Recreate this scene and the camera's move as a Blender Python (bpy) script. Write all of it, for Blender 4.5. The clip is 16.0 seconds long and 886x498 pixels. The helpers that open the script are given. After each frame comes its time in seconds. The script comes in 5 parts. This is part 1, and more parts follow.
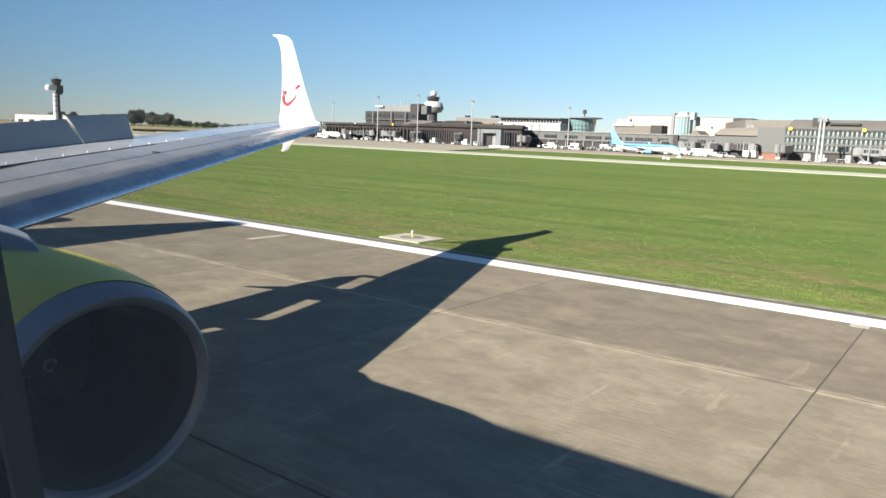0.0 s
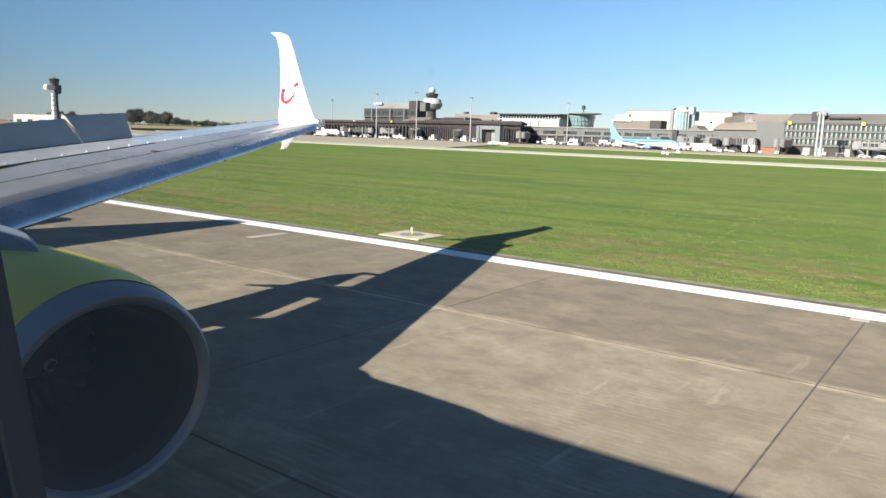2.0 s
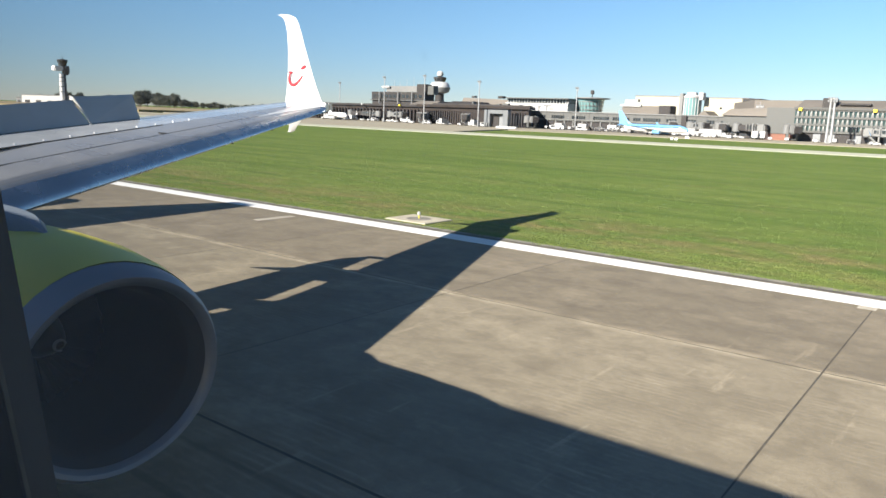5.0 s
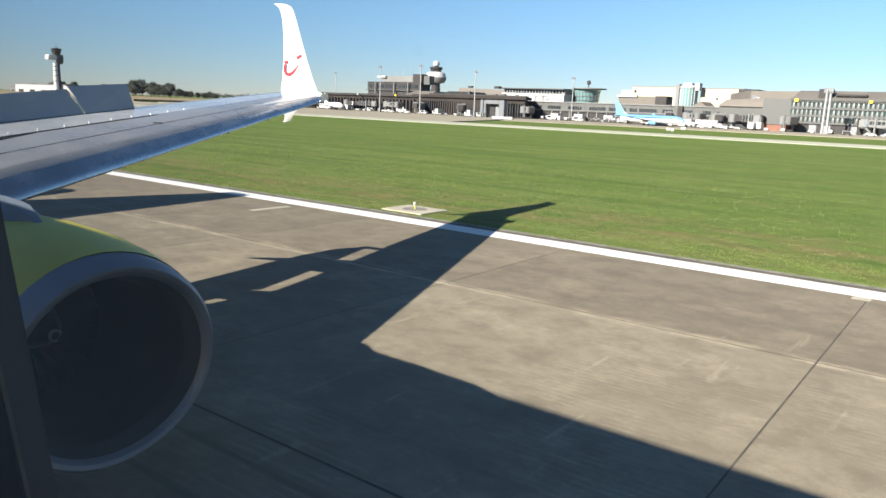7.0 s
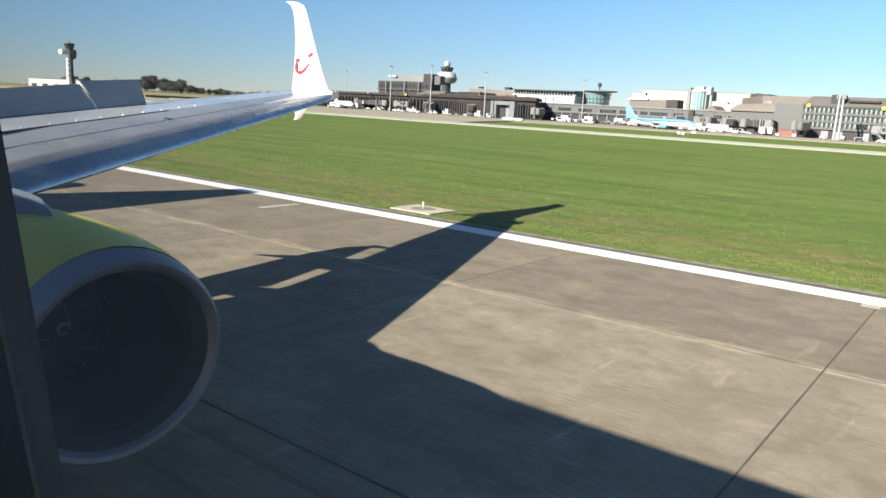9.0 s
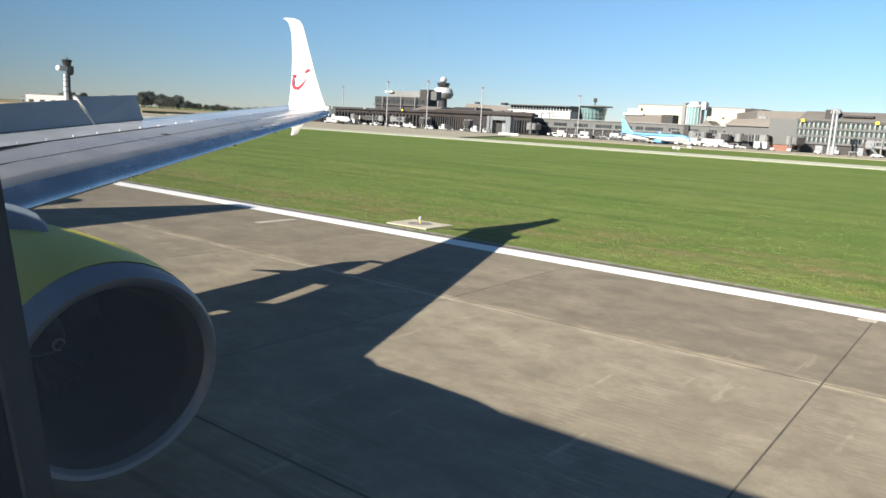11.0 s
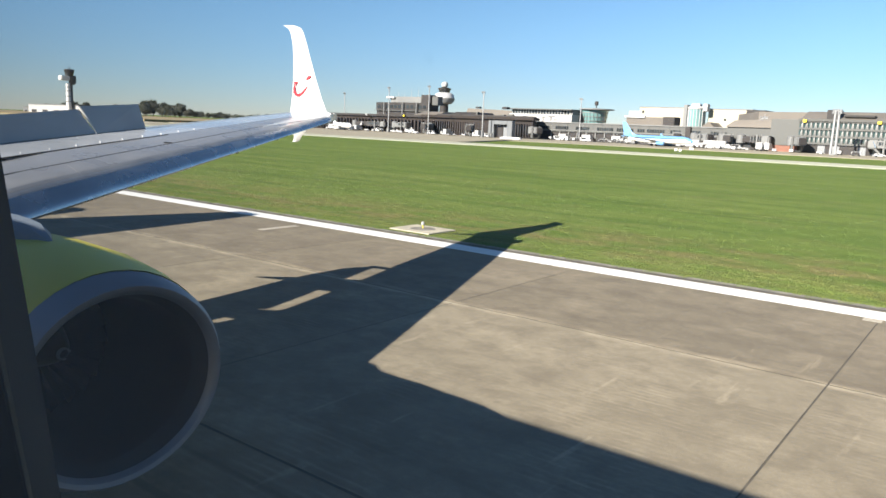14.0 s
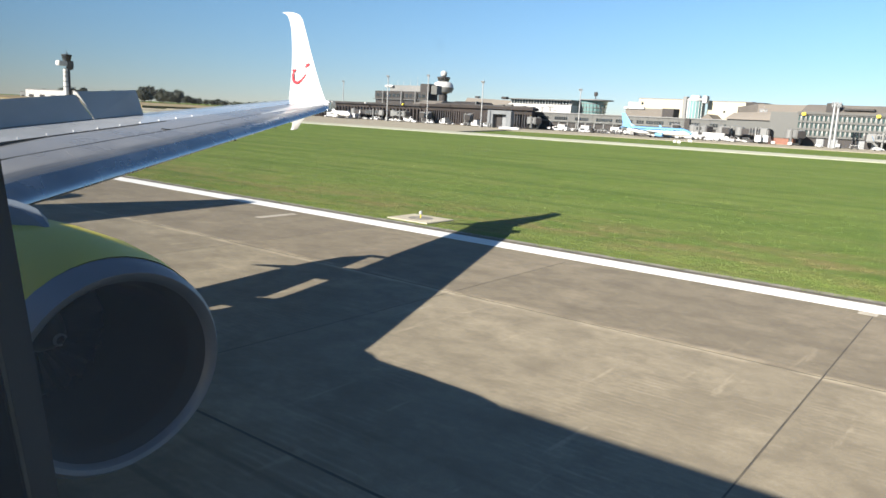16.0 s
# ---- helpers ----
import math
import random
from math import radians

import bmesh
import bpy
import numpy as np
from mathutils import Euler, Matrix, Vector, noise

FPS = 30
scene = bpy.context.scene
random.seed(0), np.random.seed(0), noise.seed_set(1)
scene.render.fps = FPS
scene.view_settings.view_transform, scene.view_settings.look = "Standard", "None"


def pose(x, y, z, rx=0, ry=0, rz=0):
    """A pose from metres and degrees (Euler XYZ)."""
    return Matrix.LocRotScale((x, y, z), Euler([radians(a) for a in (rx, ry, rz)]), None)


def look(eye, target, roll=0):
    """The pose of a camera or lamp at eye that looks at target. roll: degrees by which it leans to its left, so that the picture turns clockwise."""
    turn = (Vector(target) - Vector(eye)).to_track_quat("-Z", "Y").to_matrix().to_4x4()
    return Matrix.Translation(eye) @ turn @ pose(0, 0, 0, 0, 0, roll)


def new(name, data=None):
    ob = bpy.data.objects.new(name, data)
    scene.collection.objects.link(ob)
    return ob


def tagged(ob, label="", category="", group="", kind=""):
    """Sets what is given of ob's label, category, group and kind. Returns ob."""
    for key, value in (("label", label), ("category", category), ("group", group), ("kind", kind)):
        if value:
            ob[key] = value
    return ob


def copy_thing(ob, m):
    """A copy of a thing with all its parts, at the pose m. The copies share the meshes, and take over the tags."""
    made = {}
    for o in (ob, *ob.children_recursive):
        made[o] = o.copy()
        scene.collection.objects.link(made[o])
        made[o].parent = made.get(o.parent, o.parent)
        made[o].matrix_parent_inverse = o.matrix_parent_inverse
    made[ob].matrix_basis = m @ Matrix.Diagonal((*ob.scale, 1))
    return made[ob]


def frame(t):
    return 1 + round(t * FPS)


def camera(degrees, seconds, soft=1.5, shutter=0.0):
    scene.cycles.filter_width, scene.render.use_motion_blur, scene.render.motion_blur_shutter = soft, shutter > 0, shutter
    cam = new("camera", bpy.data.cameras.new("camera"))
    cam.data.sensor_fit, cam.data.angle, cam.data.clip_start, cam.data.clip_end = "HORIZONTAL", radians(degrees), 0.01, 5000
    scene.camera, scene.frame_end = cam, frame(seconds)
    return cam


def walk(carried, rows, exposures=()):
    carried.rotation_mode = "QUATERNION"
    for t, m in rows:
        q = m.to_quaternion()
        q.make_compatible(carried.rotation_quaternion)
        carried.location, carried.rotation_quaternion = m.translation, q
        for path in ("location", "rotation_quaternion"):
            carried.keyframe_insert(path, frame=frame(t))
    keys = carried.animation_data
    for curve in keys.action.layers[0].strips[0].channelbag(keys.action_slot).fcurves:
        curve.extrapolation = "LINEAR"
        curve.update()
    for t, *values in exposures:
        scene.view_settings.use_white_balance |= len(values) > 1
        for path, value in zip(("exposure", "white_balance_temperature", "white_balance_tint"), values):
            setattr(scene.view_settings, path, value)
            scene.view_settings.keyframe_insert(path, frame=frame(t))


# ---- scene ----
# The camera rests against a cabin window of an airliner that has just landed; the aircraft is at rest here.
cam = camera(62.115, 16.0, soft=1.55)


def aim(x, y, z, yaw, pitch, roll):
    """A pose that looks outboard, turned aft by yaw and down by pitch."""
    a, p = radians(yaw), radians(pitch)
    way = Vector((-math.sin(a) * math.cos(p), math.cos(a) * math.cos(p), -math.sin(p)))
    eye = Vector((x, y, z))
    return look(eye, eye + way, roll)


PATH = [
    (0.0, -0.0012, 0.0003, 4.0691, 36.616, 8.796, 2.183),
    (0.5, 0.0011, -0.0005, 4.0703, 36.411, 8.812, 2.101),
    (1.0, -0.0022, 0.0003, 4.0691, 36.365, 8.730, 2.083),
    (1.5, -0.0010, 0.0008, 4.0698, 36.512, 9.055, 1.854),
    (2.0, -0.0037, 0.0014, 4.0694, 36.596, 9.040, 1.744),
    (2.5, -0.0026, 0.0018, 4.0686, 36.650, 9.179, 1.606),
    (3.0, -0.0015, 0.0006, 4.0691, 36.875, 9.193, 1.787),
    (3.5, 0.0009, -0.0001, 4.0691, 36.983, 9.344, 2.064),
    (4.0, 0.0006, 0.0011, 4.0696, 37.146, 9.662, 2.053),
    (6.5, -0.0035, 0.0006, 4.0690, 36.752, 10.883, 2.360),
    (7.0, -0.0002, 0.0001, 4.0700, 36.731, 11.005, 2.276),
    (7.5, -0.0035, 0.0022, 4.0672, 36.832, 11.036, 2.271),
    (8.0, -0.0042, 0.0013, 4.0683, 37.079, 11.085, 2.709),
    (8.5, -0.0036, 0.0018, 4.0687, 37.266, 11.045, 2.914),
    (9.0, -0.0009, -0.0000, 4.0681, 37.350, 11.021, 3.124),
    (11.5, -0.0025, 0.0021, 4.0670, 37.277, 9.484, 2.975),
    (12.0, -0.0005, 0.0007, 4.0681, 37.847, 9.141, 2.705),
    (12.5, -0.0018, 0.0006, 4.0697, 38.201, 9.186, 2.796),
    (13.0, -0.0014, -0.0007, 4.0701, 38.324, 9.168, 2.697),
    (13.5, -0.0035, 0.0005, 4.0691, 37.980, 9.182, 2.390),
    (14.0, -0.0005, 0.0001, 4.0684, 37.409, 9.491, 2.329),
    (14.5, -0.0035, 0.0012, 4.0700, 36.991, 9.636, 2.770),
    (15.0, -0.0036, 0.0001, 4.0690, 36.907, 9.760, 2.961),
    (15.5, -0.0052, 0.0020, 4.0683, 37.132, 10.193, 2.974),
    (16.0, -0.0032, 0.0013, 4.0682, 37.179, 10.292, 2.921),
]
walk(cam, [(r[0], aim(*r[1:])) for r in PATH], exposures=[(0.0, 1.72), (4.0, 1.71), (7.0, 1.72), (8.5, 1.69), (9.0, 1.70), (11.5, 1.63), (12.5, 1.69), (14.5, 1.73), (16.0, 1.74)])

# ---- world and sun ----
SUN_WAY = Vector((3.20, 12.83, -7.07)).normalized()
world = bpy.data.worlds.new("world")
scene.world = world
world.use_nodes = True
wn = world.node_tree.nodes
sky = wn.new("ShaderNodeTexSky")
sky.sky_type = "NISHITA"
sky.sun_disc = False
sky.sun_elevation = math.asin(-SUN_WAY.z)
sky.sun_rotation = math.atan2(-SUN_WAY.x, -SUN_WAY.y)
sky.air_density = 0.8
sky.dust_density = 0.0
sky.ozone_density = 5.0
wn["Background"].inputs["Strength"].default_value = 0.055
tint = wn.new("ShaderNodeMix")
tint.data_type, tint.blend_type = "RGBA", "MULTIPLY"
tint.inputs[0].default_value = 1.0
# thin grey haze along the horizon, clear cyan air above it
way = wn.new("ShaderNodeTexCoord")
height = wn.new("ShaderNodeSeparateXYZ")
haze = wn.new("ShaderNodeMapRange")
haze.interpolation_type = "SMOOTHSTEP"
haze.inputs[1].default_value, haze.inputs[2].default_value = -0.02, 0.17
air = wn.new("ShaderNodeMix")
air.data_type = "RGBA"
air.inputs[6].default_value = (0.645, 0.620, 0.645, 1)
air.inputs[7].default_value = (0.82, 0.885, 0.838, 1)
world.node_tree.links.new(way.outputs["Generated"], height.inputs[0])
world.node_tree.links.new(height.outputs[2], haze.inputs[0])
world.node_tree.links.new(haze.outputs[0], air.inputs[0])
world.node_tree.links.new(air.outputs[2], tint.inputs[7])
world.node_tree.links.new(sky.outputs[0], tint.inputs[6])
world.node_tree.links.new(tint.outputs[2], wn["Background"].inputs[0])

sun_data = bpy.data.lights.new("sun", "SUN")
sun_data.energy = 5.0
sun_data.angle = radians(0.53)
sun_data.color = (1.0, 0.93, 0.82)
sun = new("sun", sun_data)
sun.matrix_world = look((0, 0, 60), Vector((0, 0, 60)) + SUN_WAY)

# ---- materials ----
MATS = {}
BASE_SCALE = 0.86      # darkens base colours to deepen the shade, standing in for a stronger sun


def nodes_of(name):
    m = bpy.data.materials.new(name)
    m.use_nodes = True
    nt = m.node_tree
    return m, nt, nt.nodes["Principled BSDF"]


def mix_rgb(nt, fac, a, b, mode="MIX"):
    n = nt.nodes.new("ShaderNodeMix")
    n.data_type = "RGBA"
    n.blend_type = mode
    for sock, v in ((n.inputs[0], fac), (n.inputs[6], a), (n.inputs[7], b)):
        if isinstance(v, bpy.types.NodeSocket):
            nt.links.new(v, sock)
        elif isinstance(v, (int, float)):
            sock.default_value = v
        else:
            sock.default_value = (*v, 1)
    return n.outputs[2]


def noise_fac(nt, scale, detail=4, lo=0.35, hi=0.65, stretch=(1, 1, 1), coord="Object", rough=0.55):
    tc = nt.nodes.new("ShaderNodeTexCoord")
    mp = nt.nodes.new("ShaderNodeMapping")
    mp.inputs["Scale"].default_value = stretch
    nz = nt.nodes.new("ShaderNodeTexNoise")
    nz.inputs["Scale"].default_value = scale
    nz.inputs["Detail"].default_value = detail
    nz.inputs["Roughness"].default_value = rough
    rp = nt.nodes.new("ShaderNodeMapRange")
    rp.inputs[1].default_value, rp.inputs[2].default_value = lo, hi
    if coord == "World":
        gp = nt.nodes.new("ShaderNodeNewGeometry")
        nt.links.new(gp.outputs["Position"], mp.inputs[0])
    else:
        nt.links.new(tc.outputs[coord], mp.inputs[0])
    nt.links.new(mp.outputs[0], nz.inputs["Vector"])
    nt.links.new(nz.outputs["Fac"], rp.inputs[0])
    return rp.outputs[0]


def bump(nt, p, fac, strength=0.2, distance=0.02):
    b = nt.nodes.new("ShaderNodeBump")
    b.inputs["Strength"].default_value = strength
    b.inputs["Distance"].default_value = distance
    nt.links.new(fac, b.inputs["Height"])
    nt.links.new(b.outputs[0], p.inputs["Normal"])


def plain(name, color, rough=0.6, metal=0.0, vary=0.12, scale=1.5, fine=0.06, relief=0.0, coat=0.0, each=0.0, spec=0.5):
    """A painted or bare surface with stains at a large scale and grain at a small one."""
    if name in MATS:
        return MATS[name]
    color = tuple(BASE_SCALE * c for c in color)
    m, nt, p = nodes_of(name)
    dark = tuple(c * (1 - vary) for c in color)
    light = tuple(min(1, c * (1 + vary * 0.6)) for c in color)
    big = noise_fac(nt, scale, 5)
    col = mix_rgb(nt, big, dark, light)
    small = noise_fac(nt, scale * 14, 3)
    col = mix_rgb(nt, small, col, tuple(c * (1 - fine) for c in color), "MIX") if fine > 0.2 else mix_rgb(nt, fine, col, mix_rgb(nt, small, (0.3, 0.3, 0.3), (1, 1, 1)), "MULTIPLY")
    if each:
        oi = nt.nodes.new("ShaderNodeObjectInfo")
        mr = nt.nodes.new("ShaderNodeMapRange")
        mr.inputs[3].default_value, mr.inputs[4].default_value = 1 - each, 1 + each
        nt.links.new(oi.outputs["Random"], mr.inputs[0])
        cb = nt.nodes.new("ShaderNodeVectorMath")
        cb.operation = "SCALE"
        nt.links.new(col, cb.inputs[0])
        nt.links.new(mr.outputs[0], cb.inputs["Scale"])
        col = cb.outputs[0]
    nt.links.new(col, p.inputs["Base Color"])
    rr = nt.nodes.new("ShaderNodeMapRange")
    rr.inputs[3].default_value, rr.inputs[4].default_value = max(0.03, rough - 0.07), min(1, rough + 0.07)
    nt.links.new(big, rr.inputs[0])
    nt.links.new(rr.outputs[0], p.inputs["Roughness"])
    p.inputs["Metallic"].default_value = metal
    p.inputs["Coat Weight"].default_value = coat
    p.inputs["Specular IOR Level"].default_value = spec
    if relief:
        bump(nt, p, small, relief)
    MATS[name] = m
    return m


def scaled(nt, fac, k):
    n = nt.nodes.new("ShaderNodeMath")
    n.operation = "MULTIPLY"
    nt.links.new(fac, n.inputs[0])
    if isinstance(k, bpy.types.NodeSocket):
        nt.links.new(k, n.inputs[1])
    else:
        n.inputs[1].default_value = k
    return n.outputs[0]


def near_line(nt, axis, at_, reach):
    """One on a straight line of the plan, falling to nothing at reach metres from it."""
    g = nt.nodes.new("ShaderNodeNewGeometry")
    sp = nt.nodes.new("ShaderNodeSeparateXYZ")
    nt.links.new(g.outputs["Position"], sp.inputs[0])
    d = nt.nodes.new("ShaderNodeMath")
    d.operation = "SUBTRACT"
    nt.links.new(sp.outputs[axis], d.inputs[0])
    d.inputs[1].default_value = at_
    ab = nt.nodes.new("ShaderNodeMath")
    ab.operation = "ABSOLUTE"
    nt.links.new(d.outputs[0], ab.inputs[0])
    r = nt.nodes.new("ShaderNodeMapRange")
    r.inputs[1].default_value, r.inputs[2].default_value = 0.0, reach
    r.inputs[3].default_value, r.inputs[4].default_value = 1.0, 0.0
    nt.links.new(ab.outputs[0], r.inputs[0])
    return r.outputs[0]


def concrete(name, a, b, stain, each=0.06, ripple=0.0, joint=None, rubber=None):
    """Worn concrete: soft blotches, brushed ripples along the runway in patches, pale scrapes across it,
    a chalky margin along one joint and dark rubber streaks along one wheel track."""
    a, b, stain = (tuple(BASE_SCALE * c for c in q) for q in (a, b, stain))
    m, nt, p = nodes_of(name)
    pale_col = tuple(c * 1.34 for c in b)
    col = mix_rgb(nt, noise_fac(nt, 0.16, 6, 0.34, 0.66, (1, 1.3, 1), "World", 0.6), a, b)
    col = mix_rgb(nt, scaled(nt, noise_fac(nt, 0.9, 7, 0.44, 0.66, (1.0, 1.1, 1), "World", 0.70), 0.80), col, stain)
    col = mix_rgb(nt, scaled(nt, noise_fac(nt, 0.55, 7, 0.50, 0.70, (1.0, 1.0, 1), "World", 0.72), 0.62), col, pale_col)
    col = mix_rgb(nt, scaled(nt, noise_fac(nt, 1.0, 4, 0.64, 0.70, (3.4, 0.30, 1), "World", 0.62), 0.55), col, pale_col)
    col = mix_rgb(nt, scaled(nt, noise_fac(nt, 1.0, 5, 0.42, 0.62, (5.0, 8.0, 1), "World", 0.7), 0.16), col, tuple(c * 0.7 for c in a))
    if ripple:
        wv = nt.nodes.new("ShaderNodeTexWave")
        wv.bands_direction = "Y"
        wv.inputs["Scale"].default_value = 2.3
        wv.inputs["Distortion"].default_value = 2.2
        wv.inputs["Detail"].default_value = 2.0
        wv.inputs["Detail Scale"].default_value = 0.7
        g = nt.nodes.new("ShaderNodeNewGeometry")
        nt.links.new(g.outputs["Position"], wv.inputs["Vector"])
        crest = nt.nodes.new("ShaderNodeMapRange")
        crest.inputs[1].default_value, crest.inputs[2].default_value = 0.45, 0.95
        nt.links.new(wv.outputs["Fac"], crest.inputs[0])
        patch = scaled(nt, noise_fac(nt, 0.38, 5, 0.47, 0.62, (1.0, 0.9, 1), "World", 0.66), ripple)
        patch = scaled(nt, patch, noise_fac(nt, 1.0, 4, 0.38, 0.60, (1.6, 4.0, 1), "World", 0.6))
        col = mix_rgb(nt, scaled(nt, crest.outputs[0], patch), col, tuple(c * 1.5 for c in b))
    if joint is not None:
        edge = scaled(nt, near_line(nt, 1, joint, 0.30), noise_fac(nt, 1.1, 6, 0.42, 0.60, (0.6, 2.0, 1), "World", 0.7))
        col = mix_rgb(nt, edge, col, tuple(c * 1.75 for c in b))
    if rubber is not None:
        track = scaled(nt, near_line(nt, 1, rubber, 2.6), noise_fac(nt, 1.0, 3, 0.55, 0.66, (0.02, 1.9, 1), "World", 0.5))
        col = mix_rgb(nt, scaled(nt, track, 0.75), col, tuple(c * 0.28 for c in a))
    col = mix_rgb(nt, scaled(nt, noise_fac(nt, 2.6, 6, 0.46, 0.66, (0.8, 1.3, 1), "World", 0.72), 0.42), col, stain)
    specks = noise_fac(nt, 2.2, 2, 0.74, 0.80, coord="World")
    col = mix_rgb(nt, scaled(nt, specks, 0.5), col, tuple(c * 0.45 for c in a))
    pitted = noise_fac(nt, 8.0, 5, 0.40, 0.66, coord="World", rough=0.7)
    col = mix_rgb(nt, scaled(nt, pitted, 0.20), col, tuple(c * 0.72 for c in a))
    grain = noise_fac(nt, 26, 4, 0.3, 0.7, coord="World")
    col = mix_rgb(nt, scaled(nt, grain, 0.30), col, tuple(c * 0.6 for c in a))
    oi = nt.nodes.new("ShaderNodeObjectInfo")
    mr = nt.nodes.new("ShaderNodeMapRange")
    mr.inputs[3].default_value, mr.inputs[4].default_value = 1 - each, 1 + each
    nt.links.new(oi.outputs["Random"], mr.inputs[0])
    sc = nt.nodes.new("ShaderNodeVectorMath")
    sc.operation = "SCALE"
    nt.links.new(col, sc.inputs[0])
    nt.links.new(mr.outputs[0], sc.inputs["Scale"])
    nt.links.new(sc.outputs[0], p.inputs["Base Color"])
    p.inputs["Roughness"].default_value = 0.85
    p.inputs["Specular IOR Level"].default_value = 0.25
    bump(nt, p, grain, 0.2, 0.012)
    return m


def turf(nt):
    """Colour of mown airfield turf: soft mottling, mowing rows along the runway, dry tufts in a belt beside it."""
    col = mix_rgb(nt, noise_fac(nt, 0.07, 6, 0.36, 0.64, (0.5, 1.2, 1), "World", 0.6), (0.095, 0.141, 0.026), (0.133, 0.172, 0.040))
    row = noise_fac(nt, 1.0, 4, 0.49, 0.61, (0.016, 0.38, 1), "World", 0.62)
    col = mix_rgb(nt, scaled(nt, row, 0.64), col, (0.066, 0.104, 0.019))
    pale_row = noise_fac(nt, 1.0, 4, 0.52, 0.68, (0.035, 0.30, 1), "World", 0.6)
    col = mix_rgb(nt, scaled(nt, pale_row, 0.40), col, (0.169, 0.185, 0.061))
    mott = noise_fac(nt, 0.75, 6, 0.44, 0.64, (0.7, 1.1, 1), "World", 0.7)
    col = mix_rgb(nt, scaled(nt, mott, 0.68), col, (0.068, 0.108, 0.018))
    worn = noise_fac(nt, 0.22, 6, 0.50, 0.66, (0.45, 1.3, 1), "World", 0.7)
    col = mix_rgb(nt, scaled(nt, worn, 0.5), col, (0.165, 0.190, 0.052))
    belt = scaled(nt, near_line(nt, 1, 25.4, 5.5), noise_fac(nt, 0.55, 6, 0.43, 0.62, (0.55, 1.3, 1), "World", 0.7))
    col = mix_rgb(nt, scaled(nt, belt, 0.9), col, (0.193, 0.146, 0.066))
    dry = noise_fac(nt, 0.35, 6, 0.54, 0.72, (0.4, 1.4, 1), "World", 0.7)
    col = mix_rgb(nt, scaled(nt, dry, 0.7), col, (0.169, 0.148, 0.063))
    rut = noise_fac(nt, 1.0, 5, 0.62, 0.70, (0.06, 0.8, 1), "World", 0.66)
    return mix_rgb(nt, scaled(nt, rut, 0.8), col, (0.045, 0.068, 0.015))


def grass_material():
    m, nt, p = nodes_of("grass")
    tuft = noise_fac(nt, 3.4, 5, 0.38, 0.62, (0.8, 1, 1), "World", 0.7)
    col = mix_rgb(nt, scaled(nt, tuft, 0.42), turf(nt), (0.048, 0.080, 0.012))
    nt.links.new(col, p.inputs["Base Color"])
    p.inputs["Roughness"].default_value = 0.9
    p.inputs["Specular IOR Level"].default_value = 0.1
    bump(nt, p, tuft, 0.45, 0.12)
    return m


M_SLAB = concrete("slab_concrete", (0.205, 0.174, 0.124), (0.315, 0.272, 0.195), (0.165, 0.138, 0.099), ripple=0.32, joint=13.55, rubber=4.6)
M_EDGE_SLAB = concrete("edge_slab_concrete", (0.185, 0.156, 0.112), (0.255, 0.215, 0.153), (0.135, 0.112, 0.081), joint=13.55)
M_APRON = concrete("apron_concrete", (0.30, 0.265, 0.195), (0.385, 0.345, 0.258), (0.26, 0.23, 0.17), 0.0)
M_TAXI = concrete("taxiway_concrete", (0.40, 0.40, 0.31), (0.47, 0.47, 0.37), (0.35, 0.35, 0.27), 0.0)
M_GRASS = grass_material()
M_BASE = plain("joint_filler", (0.075, 0.063, 0.046), 0.9, scale=2, vary=0.35)
M_SHOULDER = plain("gravelly_shoulder", (0.21, 0.195, 0.165), 0.95, vary=0.35, scale=3, relief=0.4)
M_LINE = plain("white_road_paint", (0.72, 0.72, 0.70), 0.7, vary=0.05, scale=2)
M_WHITE = plain("white_gloss_paint", (0.80, 0.80, 0.80), 0.25, coat=0.4, vary=0.03)
M_WING = plain("grey_wing_paint", (0.275, 0.275, 0.278), 0.32, vary=0.10, scale=1.1, fine=0.10, coat=0.3)
M_PANEL = plain("light_grey_wing_paint", (0.50, 0.515, 0.53), 0.20, vary=0.08, scale=0.7, coat=0.4)
M_SLAT = plain("bare_aluminium", (0.62, 0.63, 0.64), 0.25, metal=1.0, vary=0.14, scale=1.2)
M_SPOILER = plain("spoiler_grey_paint", (0.48, 0.48, 0.47), 0.5, vary=0.1)
# two in-between tones paint the reflection's fade from bare metal to grey
M_SLAT_MID = plain("slat_fade_mid", (0.40, 0.41, 0.42), 0.33, metal=0.75, vary=0.15, scale=1.4)
M_SLAT_UP = plain("slat_fade_upper", (0.27, 0.275, 0.285), 0.36, metal=0.4, vary=0.15, scale=1.4)
M_TIP = plain("off_white_winglet_paint", (0.60, 0.605, 0.61), 0.35, coat=0.2, vary=0.05, scale=1.2)
M_COWL = plain("olive_yellow_cowl_paint", (0.80, 0.68, 0.075), 0.40, coat=0.06, spec=0.3, vary=0.08, scale=1.0)
M_LIP = plain("polished_lip_metal", (0.34, 0.35, 0.38), 0.58, metal=1.0, vary=0.06)
M_SPIRAL = plain("faded_spiral_paint", (0.22, 0.22, 0.22), 0.7)
M_BEAD = plain("scuffed_bead", (0.16, 0.145, 0.125), 0.7, vary=0.3, scale=20)
# inlet colours step darker inwards, painting the recess's shade into lining, throat and blades
M_DUCT = plain("shaded_inlet_tone", (0.046, 0.037, 0.034), 0.5, vary=0.3, scale=0.8)
M_THROAT = plain("shaded_throat_metal", (0.10, 0.098, 0.10), 0.6, metal=0.5, vary=0.15)
M_BLADE = plain("shaded_blade_tone", (0.013, 0.013, 0.014), 0.85, metal=0.0)
M_PYLON = plain("blue_grey_pylon_paint", (0.20, 0.235, 0.28), 0.5)
